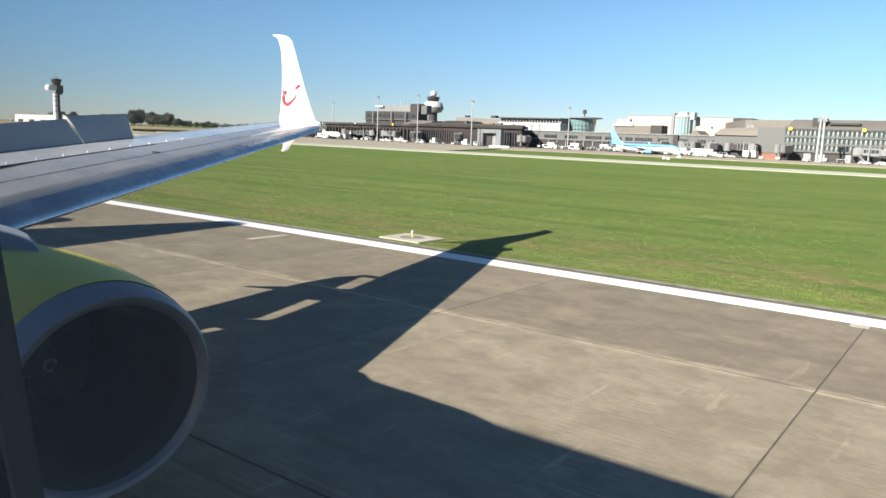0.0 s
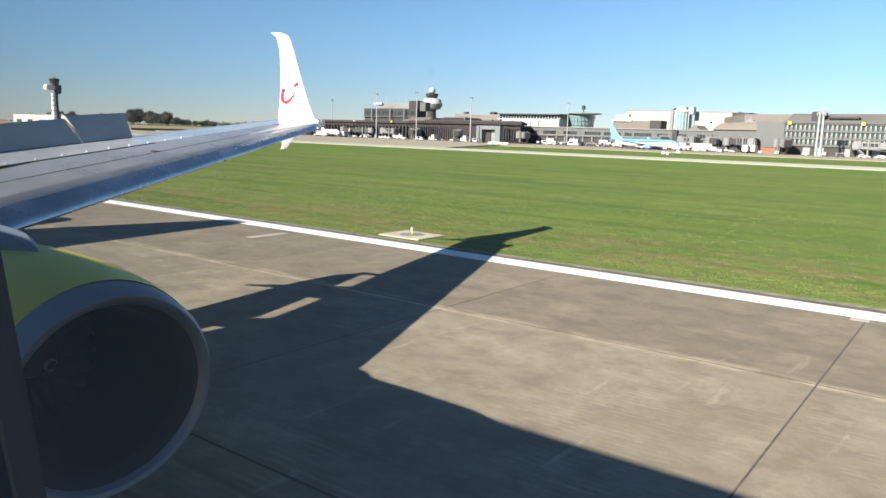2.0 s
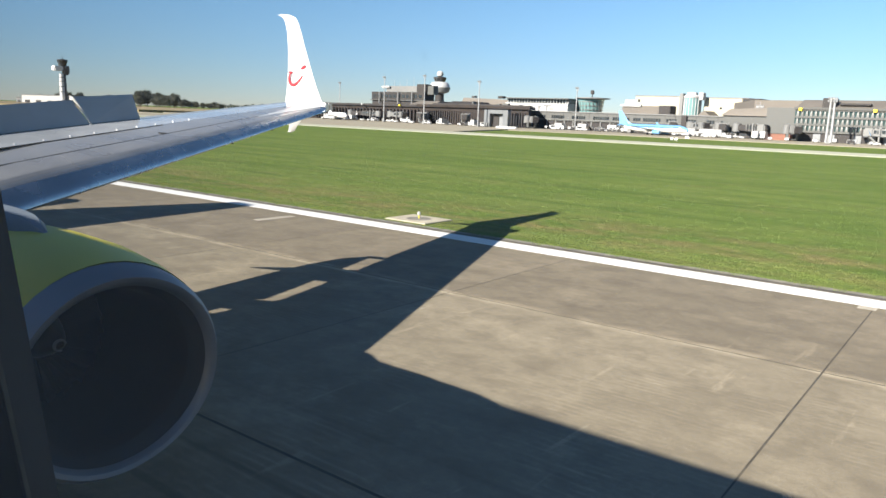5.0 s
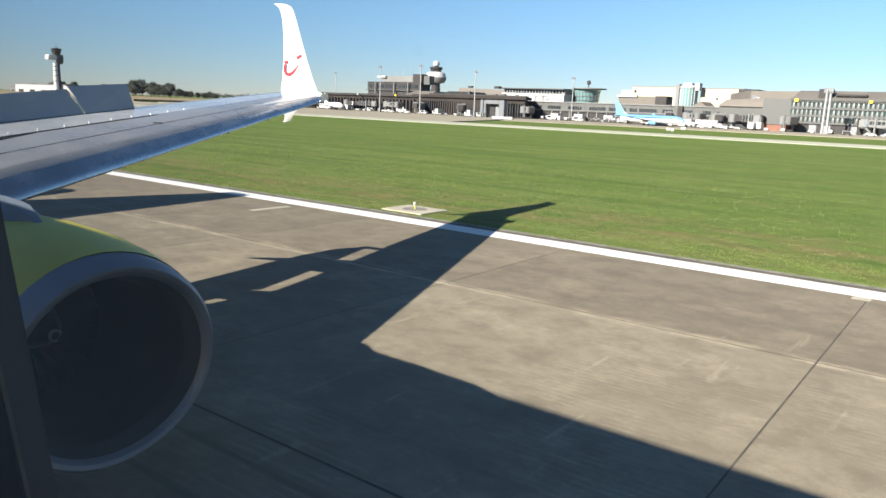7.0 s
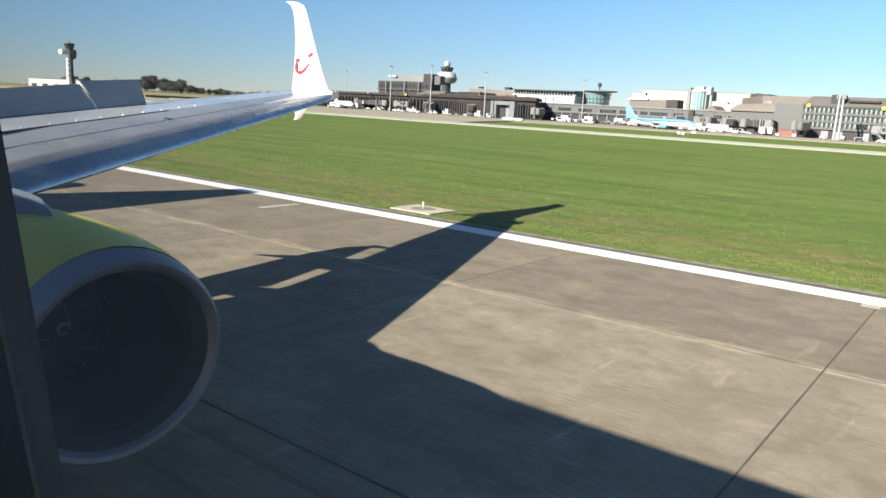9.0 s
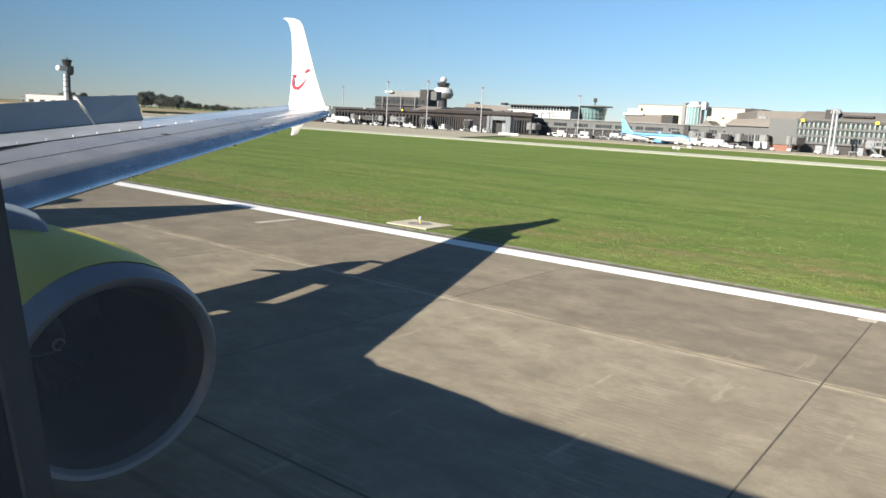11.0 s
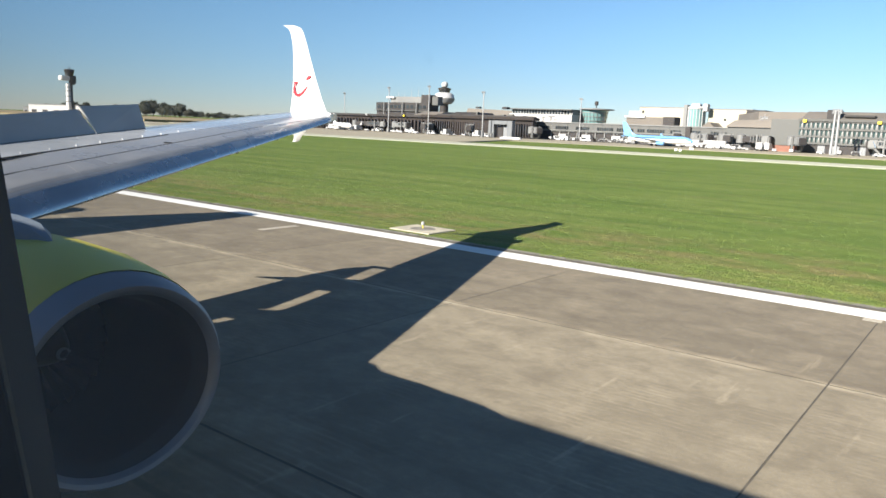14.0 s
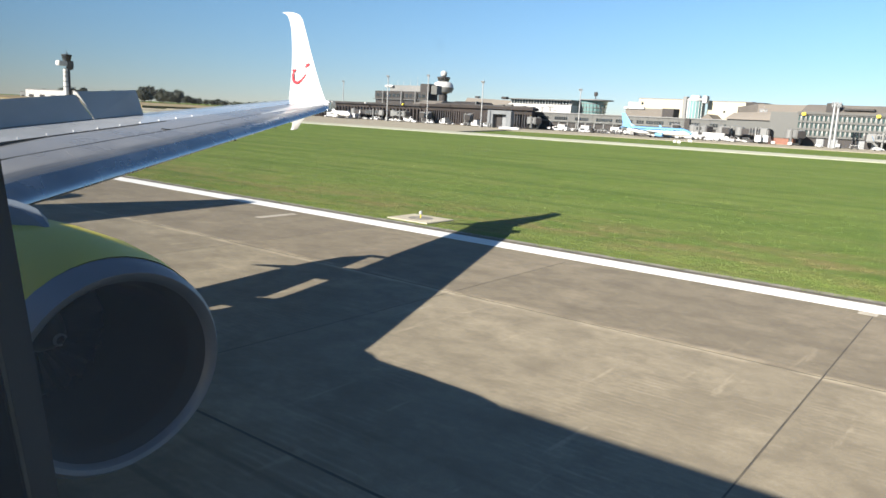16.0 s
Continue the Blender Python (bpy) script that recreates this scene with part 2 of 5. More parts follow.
M_RED = plain("red_marking_paint", (0.62, 0.02, 0.03), 0.4, vary=0.04)
M_SEAL = plain("dark_rubber_seal", (0.07, 0.07, 0.07), 0.8, vary=0.3)
M_TRIM = plain("dark_window_trim", (0.045, 0.045, 0.05), 0.6, vary=0.2)
M_CABIN = plain("cabin_lining", (0.25, 0.25, 0.26), 0.8)


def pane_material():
    """Scratched acrylic: almost clear, with a faint scattering film; light loss and veil are painted in towards the aft
    margin.
    """
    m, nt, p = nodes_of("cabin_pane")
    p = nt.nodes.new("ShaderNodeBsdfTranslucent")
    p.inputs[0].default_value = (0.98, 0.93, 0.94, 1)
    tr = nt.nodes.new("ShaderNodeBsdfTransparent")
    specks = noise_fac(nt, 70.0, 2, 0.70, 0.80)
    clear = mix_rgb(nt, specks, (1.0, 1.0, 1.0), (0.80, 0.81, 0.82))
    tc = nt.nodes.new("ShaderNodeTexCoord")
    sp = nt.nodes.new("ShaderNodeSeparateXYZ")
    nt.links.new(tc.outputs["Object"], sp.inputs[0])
    # tint darkens aft, painting the light lost at oblique sight
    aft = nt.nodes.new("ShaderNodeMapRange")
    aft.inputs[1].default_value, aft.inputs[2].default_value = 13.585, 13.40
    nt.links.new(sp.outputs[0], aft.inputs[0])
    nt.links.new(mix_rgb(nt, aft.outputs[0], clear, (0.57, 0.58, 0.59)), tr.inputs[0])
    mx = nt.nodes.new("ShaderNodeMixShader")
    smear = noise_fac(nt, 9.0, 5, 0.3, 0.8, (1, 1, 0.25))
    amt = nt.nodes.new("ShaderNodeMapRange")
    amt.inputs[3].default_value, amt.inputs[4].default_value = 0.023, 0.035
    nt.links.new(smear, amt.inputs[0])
    # painted veil also grows aft, lifting the blacks there
    aft_veil = nt.nodes.new("ShaderNodeMath")
    aft_veil.operation = "MULTIPLY_ADD"
    aft_veil.inputs[1].default_value = 0.023
    nt.links.new(aft.outputs[0], aft_veil.inputs[0])
    nt.links.new(amt.outputs[0], aft_veil.inputs[2])
    nt.links.new(aft_veil.outputs[0], mx.inputs[0])
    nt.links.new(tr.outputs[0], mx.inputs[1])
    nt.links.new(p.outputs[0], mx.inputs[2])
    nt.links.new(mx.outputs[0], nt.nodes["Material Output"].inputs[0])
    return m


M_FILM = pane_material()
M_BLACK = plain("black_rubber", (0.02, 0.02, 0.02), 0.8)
M_SEAM = plain("grey_panel_seam", (0.075, 0.077, 0.08), 0.6, vary=0.3)
M_HINGE = plain("pale_hinge_edge", (0.62, 0.60, 0.55), 0.6)

# ---- building helpers ----
def empty(name, x=0, y=0, z=0, label="", category="", group="", kind=""):
    ob = new(name)
    ob.matrix_basis = pose(x, y, z)
    return tagged(ob, label, category, group, kind)


def mesh_of(bm, material, smooth=False, name="mesh"):
    bmesh.ops.recalc_face_normals(bm, faces=bm.faces)
    me = bpy.data.meshes.new(name)
    bm.to_mesh(me)
    bm.free()
    for mt in (material if isinstance(material, (list, tuple)) else [material]):
        me.materials.append(mt)
    if smooth:
        for f in me.polygons:
            f.use_smooth = True
        me.set_sharp_from_angle(angle=radians(38))
    return me


def part(name, bm, material, parent=None, label="", smooth=False):
    """Links a bmesh, or a ready mesh, as one object under a thing or a part; coordinates are the parent's."""
    me = bm if isinstance(bm, bpy.types.Mesh) else mesh_of(bm, material, smooth, name)
    ob = new(name, me)
    if parent is not None:
        ob.parent = parent
    return tagged(ob, label)


def add_box(bm, x0, x1, y0, y1, z0, z1, bevel=0.0):
    m = Matrix.Translation(((x0 + x1) / 2, (y0 + y1) / 2, (z0 + z1) / 2)) @ Matrix.Diagonal((abs(x1 - x0), abs(y1 - y0), abs(z1 - z0), 1))
    r = bmesh.ops.create_cube(bm, size=1, matrix=m)
    if bevel:
        es = list({e for v in r["verts"] for e in v.link_edges})
        bmesh.ops.bevel(bm, geom=es, offset=bevel, segments=2, affect="EDGES")
    return bm


def box(x0, x1, y0, y1, z0, z1, bevel=0.0):
    return add_box(bmesh.new(), x0, x1, y0, y1, z0, z1, bevel)


def add_rod(bm, a, b, r0, r1=None, n=10):
    a, b = Vector(a), Vector(b)
    d = b - a
    m = Matrix.Translation((a + b) / 2) @ d.to_track_quat("Z", "Y").to_matrix().to_4x4()
    bmesh.ops.create_cone(bm, cap_ends=True, segments=n, radius1=r0, radius2=r0 if r1 is None else r1, depth=d.length, matrix=m)
    return bm


def rod(a, b, r0, r1=None, n=10):
    return add_rod(bmesh.new(), a, b, r0, r1, n)


def loft(rings, caps=True, closed=True):
    """Skins rings of equal point counts."""
    bm = bmesh.new()
    vs = [[bm.verts.new(p) for p in ring] for ring in rings]
    n = len(rings[0])
    for a, b in zip(vs, vs[1:]):
        for i in range(n if closed else n - 1):
            j = (i + 1) % n
            try:
                bm.faces.new((a[i], a[j], b[j], b[i]))
            except ValueError:
                pass
    if caps and closed:
        bm.faces.new(vs[0])
        bm.faces.new(list(reversed(vs[-1])))
    return bm


def lathe(profile, axis="Z", n=32, centre=(0, 0, 0), caps=False):
    """Turns (radius, height) pairs round an axis."""
    rings = []
    for r, h in profile:
        ring = []
        for i in range(n):
            a = 2 * math.pi * i / n
            u, v = r * math.cos(a), r * math.sin(a)
            p = Vector((u, v, h)) if axis == "Z" else Vector((h, u, v))
            ring.append(p + Vector(centre))
        rings.append(ring)
    return loft(rings, caps)


def prism(points, z0, z1):
    """An upright prism over a plan outline."""
    return loft([[(x, y, z0) for x, y in points], [(x, y, z1) for x, y in points]])

# ---- ground ----
# One sheet that reaches the horizon: grass, with the paved areas laid on it.
bm = bmesh.new()
xs = [-4500, -2200, -1400, -800, -500, -300, -150, -60, 0, 60, 150, 400, 1200, 4500]
ys = [-4500, -1500, -400, -100, -27, 0, 21.0, 21.3, 40, 80, 135, 170, 232, 300, 420, 700, 1100, 2000, 4500]
grid = [[bm.verts.new((x, y, -0.06 if -27 <= y <= 21.0 else (0.0 if y < 170 else (-0.35 if y < 240 else -2.2)))) for x in xs] for y in ys]
for a, b in zip(grid, grid[1:]):
    for i in range(len(xs) - 1):
        bm.faces.new((a[i], a[i + 1], b[i + 1], b[i]))
ground = tagged(part("ground", bm, M_GRASS), "mown green airfield grass with dry yellowish streaks", "grass", kind="structure")

runway = tagged(part("runway", box(-2400, 1200, -26.5, 20.9, -0.30, -0.004), M_BASE), "worn grey-brown concrete runway with dark joints", "runway", kind="structure")
shoulder = tagged(part("shoulder", box(-2400, 1200, 20.6, 21.5, -0.3, -0.010, 0.004), M_SHOULDER), "narrow dark gravelly strip between runway and grass", "shoulder", kind="structure")


def slab_mesh(w, d, material):
    """A slab w long and d wide with eased edges, its top at zero."""
    e, t = 0.008, 0.2
    rings = [[(x, y, z) for x, y in ((i, j), (w - i, j), (w - i, d - j), (i, d - j))] for i, j, z in ((0.014, 0.028, -t), (0.014, 0.028, -0.002), (0.016, 0.029, 0.0))]
    return mesh_of(loft(rings), material, name="slab")


SLAB_L = 7.95
SLAB_X = [-2.02 + SLAB_L * k for k in range(-14, 4)]
for y0, y1, mt in ((-2.4, 5.5, M_SLAB), (5.5, 13.55, M_SLAB), (13.55, 20.7, M_EDGE_SLAB)):
    me = slab_mesh(SLAB_L, y1 - y0, mt)
    for x in SLAB_X:
        ob = part("slab", me, None, runway)
        ob.location = (x, y0, 0)
X_AFT, X_FORE = SLAB_X[0], SLAB_X[-1] + SLAB_L
for x0, y0, L, D, mt in ((X_AFT - 900, -2.4, 900, 15.95, M_SLAB), (X_AFT - 900, 13.55, 900, 7.15, M_EDGE_SLAB), (X_FORE, -2.4, 900, 15.95, M_SLAB), (X_FORE, 13.55, 900, 7.15, M_EDGE_SLAB), (X_AFT - 900, -26.4, X_FORE - X_AFT + 1800, 24.0, M_SLAB)):
    ob = part("slab", slab_mesh(L, D, mt), None, runway)
    ob.location = (x0, y0, 0)

M_FADED = plain("faded_paint", (0.40, 0.36, 0.29), 0.8, vary=0.25, scale=3)
for x0, x1, y0, y1 in ((-22.0, -21.65, 17.3, 19.1), (-2.35, -1.95, 19.25, 19.58)):
    part("paint_patch", box(x0, x1, y0, y1, -0.01, 0.005), M_FADED, runway, "pale remnant of old paint")
edge_line = tagged(part("edge_line", box(-2400, 1200, 19.62, 20.52, -0.02, 0.006), M_LINE), "solid white painted runway edge line", "marking", kind="structure")

taxiway = tagged(part("taxiway", box(-1800, 900, 139, 157, -0.4, 0.05), M_TAXI), "pale concrete taxiway strip between the grass", "taxiway", kind="structure")
# the apron falls gently from the taxiway towards the buildings
bm = bmesh.new()
rows = []
for y, z, x0 in ((234, -0.25, -330), (300, -0.98, -480), (362, -1.70, -560), (640, -1.70, -560)):
    rows.append([bm.verts.new((x, y + (dy if y == 234 else 0), z)) for x, dy in ((x0, -18), (-160, -9), (-100, 0), (900, 2))])
for a, b in zip(rows, rows[1:]):
    for k in range(3):
        bm.faces.new((a[k], a[k + 1], b[k + 1], b[k]))
skirt = bmesh.ops.extrude_face_region(bm, geom=list(bm.faces))
for v in skirt["geom"]:
    if isinstance(v, bmesh.types.BMVert):
        v.co.z = -3.2
apron = tagged(part("apron", bm, M_APRON), "pale sunlit concrete apron before the terminals", "apron", kind="structure")

apron_link = tagged(part("apron_link", prism([(-118, 156), (-150, 236), (-332, 220), (-400, 156)], -1.0, -0.03), M_APRON), "pale concrete link between taxiway and apron", "apron", kind="structure")

M_DRY = plain("dry_straw_grass", (0.26, 0.20, 0.10), 0.95, vary=0.3, scale=0.05, relief=0.3)
dry_field = tagged(part("dry_field", prism([(-700, 330), (-562, 330), (-562, 720), (-1900, 900), (-1900, 360), (-900, 300)], -3.0, -0.2), M_DRY), "dry straw-coloured field beyond the grass", "field", kind="structure")
service_road = tagged(part("service_road", prism([(-335, 216), (-330, 222), (-1500, 332), (-1500, 320)], -3.0, -0.12), M_APRON), "pale service road across the field", "road", kind="structure")

# ---- the airliner that carries the camera ----
AX_Y, AX_Z, RAD = -1.634, 3.42, 1.88
plane = empty("airliner", -13.6, AX_Y, 0, "white airliner with olive-yellow engines, spoilers raised, on the runway", "airplane")


def own(name, bm, mat, parent=None, label="", smooth=True):
    """A part given in world coordinates."""
    bmesh.ops.translate(bm, vec=(13.6, -AX_Y, 0), verts=bm.verts)
    return part(name, bm, mat, parent or plane, label, smooth)


# fuselage: stations (x, radius, centre height)
STATIONS = [(4.8, 0.05, 2.75), (4.6, 0.42, 2.8), (4.1, 0.8, 2.9), (3.3, 1.2, 3.05), (2.2, 1.58, 3.22), (1.2, 1.8, 3.36), (0.5, RAD, AX_Z),
            (0.12, RAD, AX_Z), (-0.6, RAD, AX_Z), (-2, RAD, AX_Z), (-6, RAD, AX_Z), (-12, RAD, AX_Z), (-18, RAD, AX_Z), (-22, 1.85, 3.44),
            (-25, 1.68, 3.58), (-28, 1.38, 3.82), (-31, 0.98, 4.12), (-33.5, 0.55, 4.4), (-34.7, 0.15, 4.55)]
A0, A1 = 0.16, 0.80      # the window panel, as arc lengths above the widest line
ANG = sorted({A0 / RAD, A1 / RAD} | {2 * math.pi * i / 48 for i in range(48)} - {2 * math.pi * i / 48 for i in (1, 2, 3)} | {0.2, 0.3})


def skin(shrink):
    bm = bmesh.new()
    rings = [[bm.verts.new((x, AX_Y + max(0.02, r - shrink) * math.cos(a), z + max(0.02, r - shrink) * math.sin(a) * (1 + 0.04 * min(1, max(0, (math.sin(a) - 0.45) / 0.35))))) for a in ANG] for x, r, z in STATIONS]
    n = len(ANG)
    for k, (p, q) in enumerate(zip(rings, rings[1:])):
        for i in range(n):
            j = (i + 1) % n
            mid = ANG[i] + 0.001
            if STATIONS[k][0] == 0.12 and A0 / RAD - 0.002 < mid < A1 / RAD - 0.002:
                continue
            bm.faces.new((p[i], p[j], q[j], q[i]))
    bm.faces.new(rings[-1])
    return bm


own("fuselage", skin(0.0), M_WHITE, label="white painted fuselage")
own("cabin_lining", skin(0.06), M_CABIN, label="grey cabin wall lining")

# window panel: from the gap in the skin to a rounded opening, with depth
HOLE = [(-0.298, 0.735), (-0.491, 0.235), (0.075, 0.235), (0.075, 0.735)]


def rounded(corners, radius, n):
    """A closed outline with rounded corners, n points a corner."""
    pts = []
    m = len(corners)
    for i in range(m):
        p, a, b = Vector(corners[i]), Vector(corners[i - 1]), Vector(corners[(i + 1) % m])
        u, v = (a - p).normalized(), (b - p).normalized()
        for k in range(n):
            t = k / (n - 1)
            s, e = p + u * radius, p + v * radius
            pts.append(s * (1 - t) ** 2 + p * 2 * t * (1 - t) + e * t * t)
    return pts


def on_skin(pts, inset):
    return [(p[0], AX_Y + (RAD - inset) * math.cos(p[1] / RAD), AX_Z + (RAD - inset) * math.sin(p[1] / RAD)) for p in pts]


NC = 9
outer = rounded([(-0.6, A1), (-0.6, A0), (0.12, A0), (0.12, A1)], 0.004, NC)
hole = rounded(HOLE, 0.07, NC)
wide = rounded([(-0.313, 0.752), (-0.513, 0.218), (0.092, 0.218), (0.092, 0.752)], 0.08, NC)
own("window_surround", loft([on_skin(outer, 0.0), on_skin(wide, 0.0), on_skin(hole, 0.004), on_skin(hole, 0.022)], caps=False), M_TRIM, label="dark window frame")
seal_in = rounded([(-0.295, 0.730), (-0.485, 0.240), (0.07, 0.240), (0.07, 0.730)], 0.068, NC)
own("window_seal", loft([on_skin(hole, 0.008), on_skin(seal_in, 0.008), on_skin(seal_in, 0.020), on_skin(hole, 0.020)], caps=False), M_SEAL, label="black rubber window seal")
bead = rounded([(-0.2943, 0.7293), (-0.4841, 0.2408), (0.0693, 0.2408), (0.0693, 0.7293)], 0.068, NC)
own("window_bead", loft([on_skin(seal_in, 0.0205), on_skin(bead, 0.0205), on_skin(bead, 0.0225), on_skin(seal_in, 0.0225)], caps=False), M_BEAD, label="thin scuffed light bead of the window")
own("window_reveal", loft([on_skin(hole, 0.022), on_skin(wide, 0.030), on_skin(outer, 0.06)], caps=False), M_TRIM, label="dark inner window reveal")


def pane_sheet(inset):
    """A curved acrylic sheet whose face looks into the cabin."""
    bm = bmesh.new()
    cols = []
    for k in range(9):
        x = -0.6 + 0.72 * k / 8
        col = on_skin([(x, A0 + 0.02 + (A1 - A0 - 0.04) * q / 8) for q in range(9)], inset)
        cols.append([bm.verts.new((cx + 13.6, cy - AX_Y, cz)) for cx, cy, cz in col])
    for a, b in zip(cols, cols[1:]):
        for q in range(8):
            f = bm.faces.new((a[q], a[q + 1], b[q + 1], b[q]))
            f.smooth = True
    bm.normal_update()
    bm.faces.ensure_lookup_table()
    if bm.faces[0].normal.y > 0:
        bmesh.ops.reverse_faces(bm, faces=bm.faces)
    me = bpy.data.meshes.new("pane")
    bm.to_mesh(me)
    bm.free()
    me.materials.append(M_FILM)
    return me


pane = part("cabin_pane", pane_sheet(0.05), None, plane, "slightly dusty clear window pane with painted light falloff aft")
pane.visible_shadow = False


def lead(y):
    return -7.40 - 0.556 * y, 2.23 + 0.122 * y


def trail(y):
    return -11.85 - 0.40 * y if y > 4.3 else -13.57


def rise(y):
    return max(0.19, 0.60 - 0.041 * (y - 5.5)) if y > 4.3 else 0.60 + 0.03 * (4.3 - y)


UPPER = [(0.006, -0.085), (0.001, -0.045), (0.003, 0.02), (0.011, 0.095), (0.028, 0.185), (0.055, 0.295), (0.09, 0.39), (0.14, 0.49), (0.21, 0.60), (0.30, 0.715), (0.40, 0.80), (0.52, 0.885), (0.65, 0.955), (0.78, 1.0), (0.88, 1.0), (1.0, 0.96)]
LOWER = [(1.0, 0.93), (0.78, 0.55), (0.55, 0.22), (0.35, 0.02), (0.18, -0.08), (0.06, -0.11), (0.02, -0.105)]


def curve_at(table, u):
    u = min(u, 1.0)
    for (a, p), (b, q) in zip(table, table[1:]):
        if min(a, b) <= u <= max(a, b) and a != b:
            return p + (q - p) * (u - a) / (b - a)
    return table[-1][1]


def wing_point(y, u, h):
    x, z = lead(y)
    return Vector((x + (trail(y) - x) * u, y, z + h * rise(y)))


def section(y, u0, u1, lift=0.0):
    up = [wing_point(y, u, h + lift) for u, h in UPPER if u0 < u < u1]
    up = [wing_point(y, u0, curve_at(UPPER, u0) + lift)] + up + [wing_point(y, u1, curve_at(UPPER, u1) + lift)]
    lo = [wing_point(y, u, h) for u, h in LOWER if u0 < u < u1]
    lo = [wing_point(y, u1, curve_at(LOWER, u1))] + lo + [wing_point(y, u0, curve_at(LOWER, u0) if u0 > 0.02 else -0.02)]
    return up + lo


def join(into, other):
    me = bpy.data.meshes.new("joined")
    other.to_mesh(me)
    other.free()
    into.from_mesh(me)
    bpy.data.meshes.remove(me)
    return into


def build_wing(side):
    def o(name, bm, mat, label="", parent=None, smooth=True):
        if side < 0:
            for v in bm.verts:
                v.co.y = 2 * AX_Y - v.co.y
        return own(name, bm, mat, parent, label, smooth)

    inner = [-1.2, 0.5, 2.2, 4.3, 5.5, 7.2, 8.85]
    outerw = [8.85, 10.2, 11.6, 13.0, 14.4, 15.55]
    HU = 0.80
    bm = loft([section(y, 0.16, HU + 0.22) for y in inner])
    join(bm, loft([section(y, 0.16, 1.002 + 0.008 * max(0.0, 13 - y)) for y in outerw]))
    wing = o("wing", bm, M_WING, "grey painted wing skin with dark seams")
    # slats: bare metal leading edge in four lengths
    for y0, y1 in ((2.2, 5.3), (5.305, 8.6), (8.605, 11.9), (11.905, 15.0)):
        ys_ = [y0 + (y1 - y0) * k / 4 for k in range(5)]
        rings = []
        for y in ys_:
            up = [wing_point(y, u, h + 0.012) for u, h in UPPER if u < 0.24] + [wing_point(y, 0.245, curve_at(UPPER, 0.245) + 0.02)]
            lo = [wing_point(y, 0.245, curve_at(UPPER, 0.245) + 0.004), wing_point(y, 0.14, 0.40), wing_point(y, 0.07, 0.16), wing_point(y, 0.05, -0.09), wing_point(y, 0.018, -0.10)]
            rings.append(up + lo)
        slat = o("slat", loft(rings), M_SLAT, "extended bare metal slat")
        skin_r = [[wing_point(y, u, curve_at(UPPER, u) + 0.012 + e) for u, e in ((0.133, 0.002), (0.145, 0.008), (0.17, 0.008), (0.21, 0.008), (0.25, 0.010), (0.25, 0.002), (0.21, 0.0), (0.17, 0.0), (0.145, 0.0))] for y in ys_]
        o("slat_skin", loft(skin_r), M_WING, "grey painted slat top", parent=slat)
        # stepped bands put the gradual fade of the reflection into the colour
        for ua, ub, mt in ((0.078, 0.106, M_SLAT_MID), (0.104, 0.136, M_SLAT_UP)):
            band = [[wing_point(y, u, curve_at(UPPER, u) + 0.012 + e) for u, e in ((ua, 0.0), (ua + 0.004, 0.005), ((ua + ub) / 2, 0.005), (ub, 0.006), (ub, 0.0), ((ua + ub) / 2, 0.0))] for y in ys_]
            o("slat_skin", loft(band), mt, "slat band with the reflection's fade painted in", parent=slat)
    o("tip_leading_edge", loft([section(y, 0.0, 0.2) for y in (15.005, 15.3, 15.56)]), M_SLAT, "bare metal wing-tip leading edge")
    # inboard leading edge glove
    o("wing_glove", loft([section(y, 0.0, 0.2) for y in (-1.2, 0.5, 2.18)]), M_WING)
    # raised spoilers with pale end edges
    for y0, y1 in ((4.40, 7.27), (7.31, 8.66)):
        rings = []
        for y in (y0, y1):
            lean = (-0.15 if y == y0 else 0.09) if y0 > 7 else (0.05 if y == y0 else -0.15)
            h = wing_point(y, HU + 0.005, 1.0)
            c, s_ = math.cos(radians(50)), math.sin(radians(50))
            L = 0.67 if y0 > 7 else 0.60
            a, b = h + Vector((0.0, 0, 0.015)), h + Vector((-L * c, lean, L * s_))
            n = Vector((-s_, 0, -c)) * 0.035
            rings.append([a, b, b + n * 0.4, a + n])
        sp = o("spoiler", loft(rings), M_SPOILER, "raised blue-grey spoiler panel", smooth=False)
    for y in (7.32,):
        a = wing_point(y, HU + 0.005, 1.0)
        o("hinge_edge", rod(a + Vector((-0.02, 0.01, 0.0)), a + Vector((-0.41, -0.15, 0.50)), 0.024, n=6), M_HINGE, "pale spoiler end edge")
    # flaps behind the slot, drooped
    for y0, y1 in ((-0.2, 4.28), (4.3, 8.76)):
        rings = []
        for k in range(5):
            y = y0 + (y1 - y0) * k / 4
            h = wing_point(y, 0.80, 1.0)
            x0 = h.x - (1.14 if y < 4.29 else 1.03)
            chord = 1.36 - 0.17 * max(0.0, y - 4.3) - 0.30 * max(0.0, (y - 7.2) / 1.3)
            z0 = h.z - 0.16
            prof = [(0.0, -0.06), (0.02, 0.02), (0.2, 0.04), (0.6, -0.14), (1.0, -0.42), (0.6, -0.22), (0.15, -0.14)]
            rings.append([Vector((x0 - u * chord, y, z0 + v)) for u, v in prof])
        o("flap", loft(rings), M_WING, "drooped grey flap")
    for y, L in ((7.53, 0.95), (4.57, 1.32), (1.2, 1.2)):
        h = wing_point(y, 0.80, 0.45)
        rings = []
        for u, r, dz in ((2.0, 0.03, -0.28), (1.5, 0.16, -0.26), (0.6, 0.25, -0.2), (-0.4, 0.25, -0.28), (-1.3, 0.17, -0.52), (-2.25 * L, 0.03, -0.95)):
            rings.append([Vector((h.x + u, y + r * 0.8 * math.cos(a), h.z + dz + r * 1.25 * math.sin(a))) for a in [2 * math.pi * i / 10 for i in range(10)]])
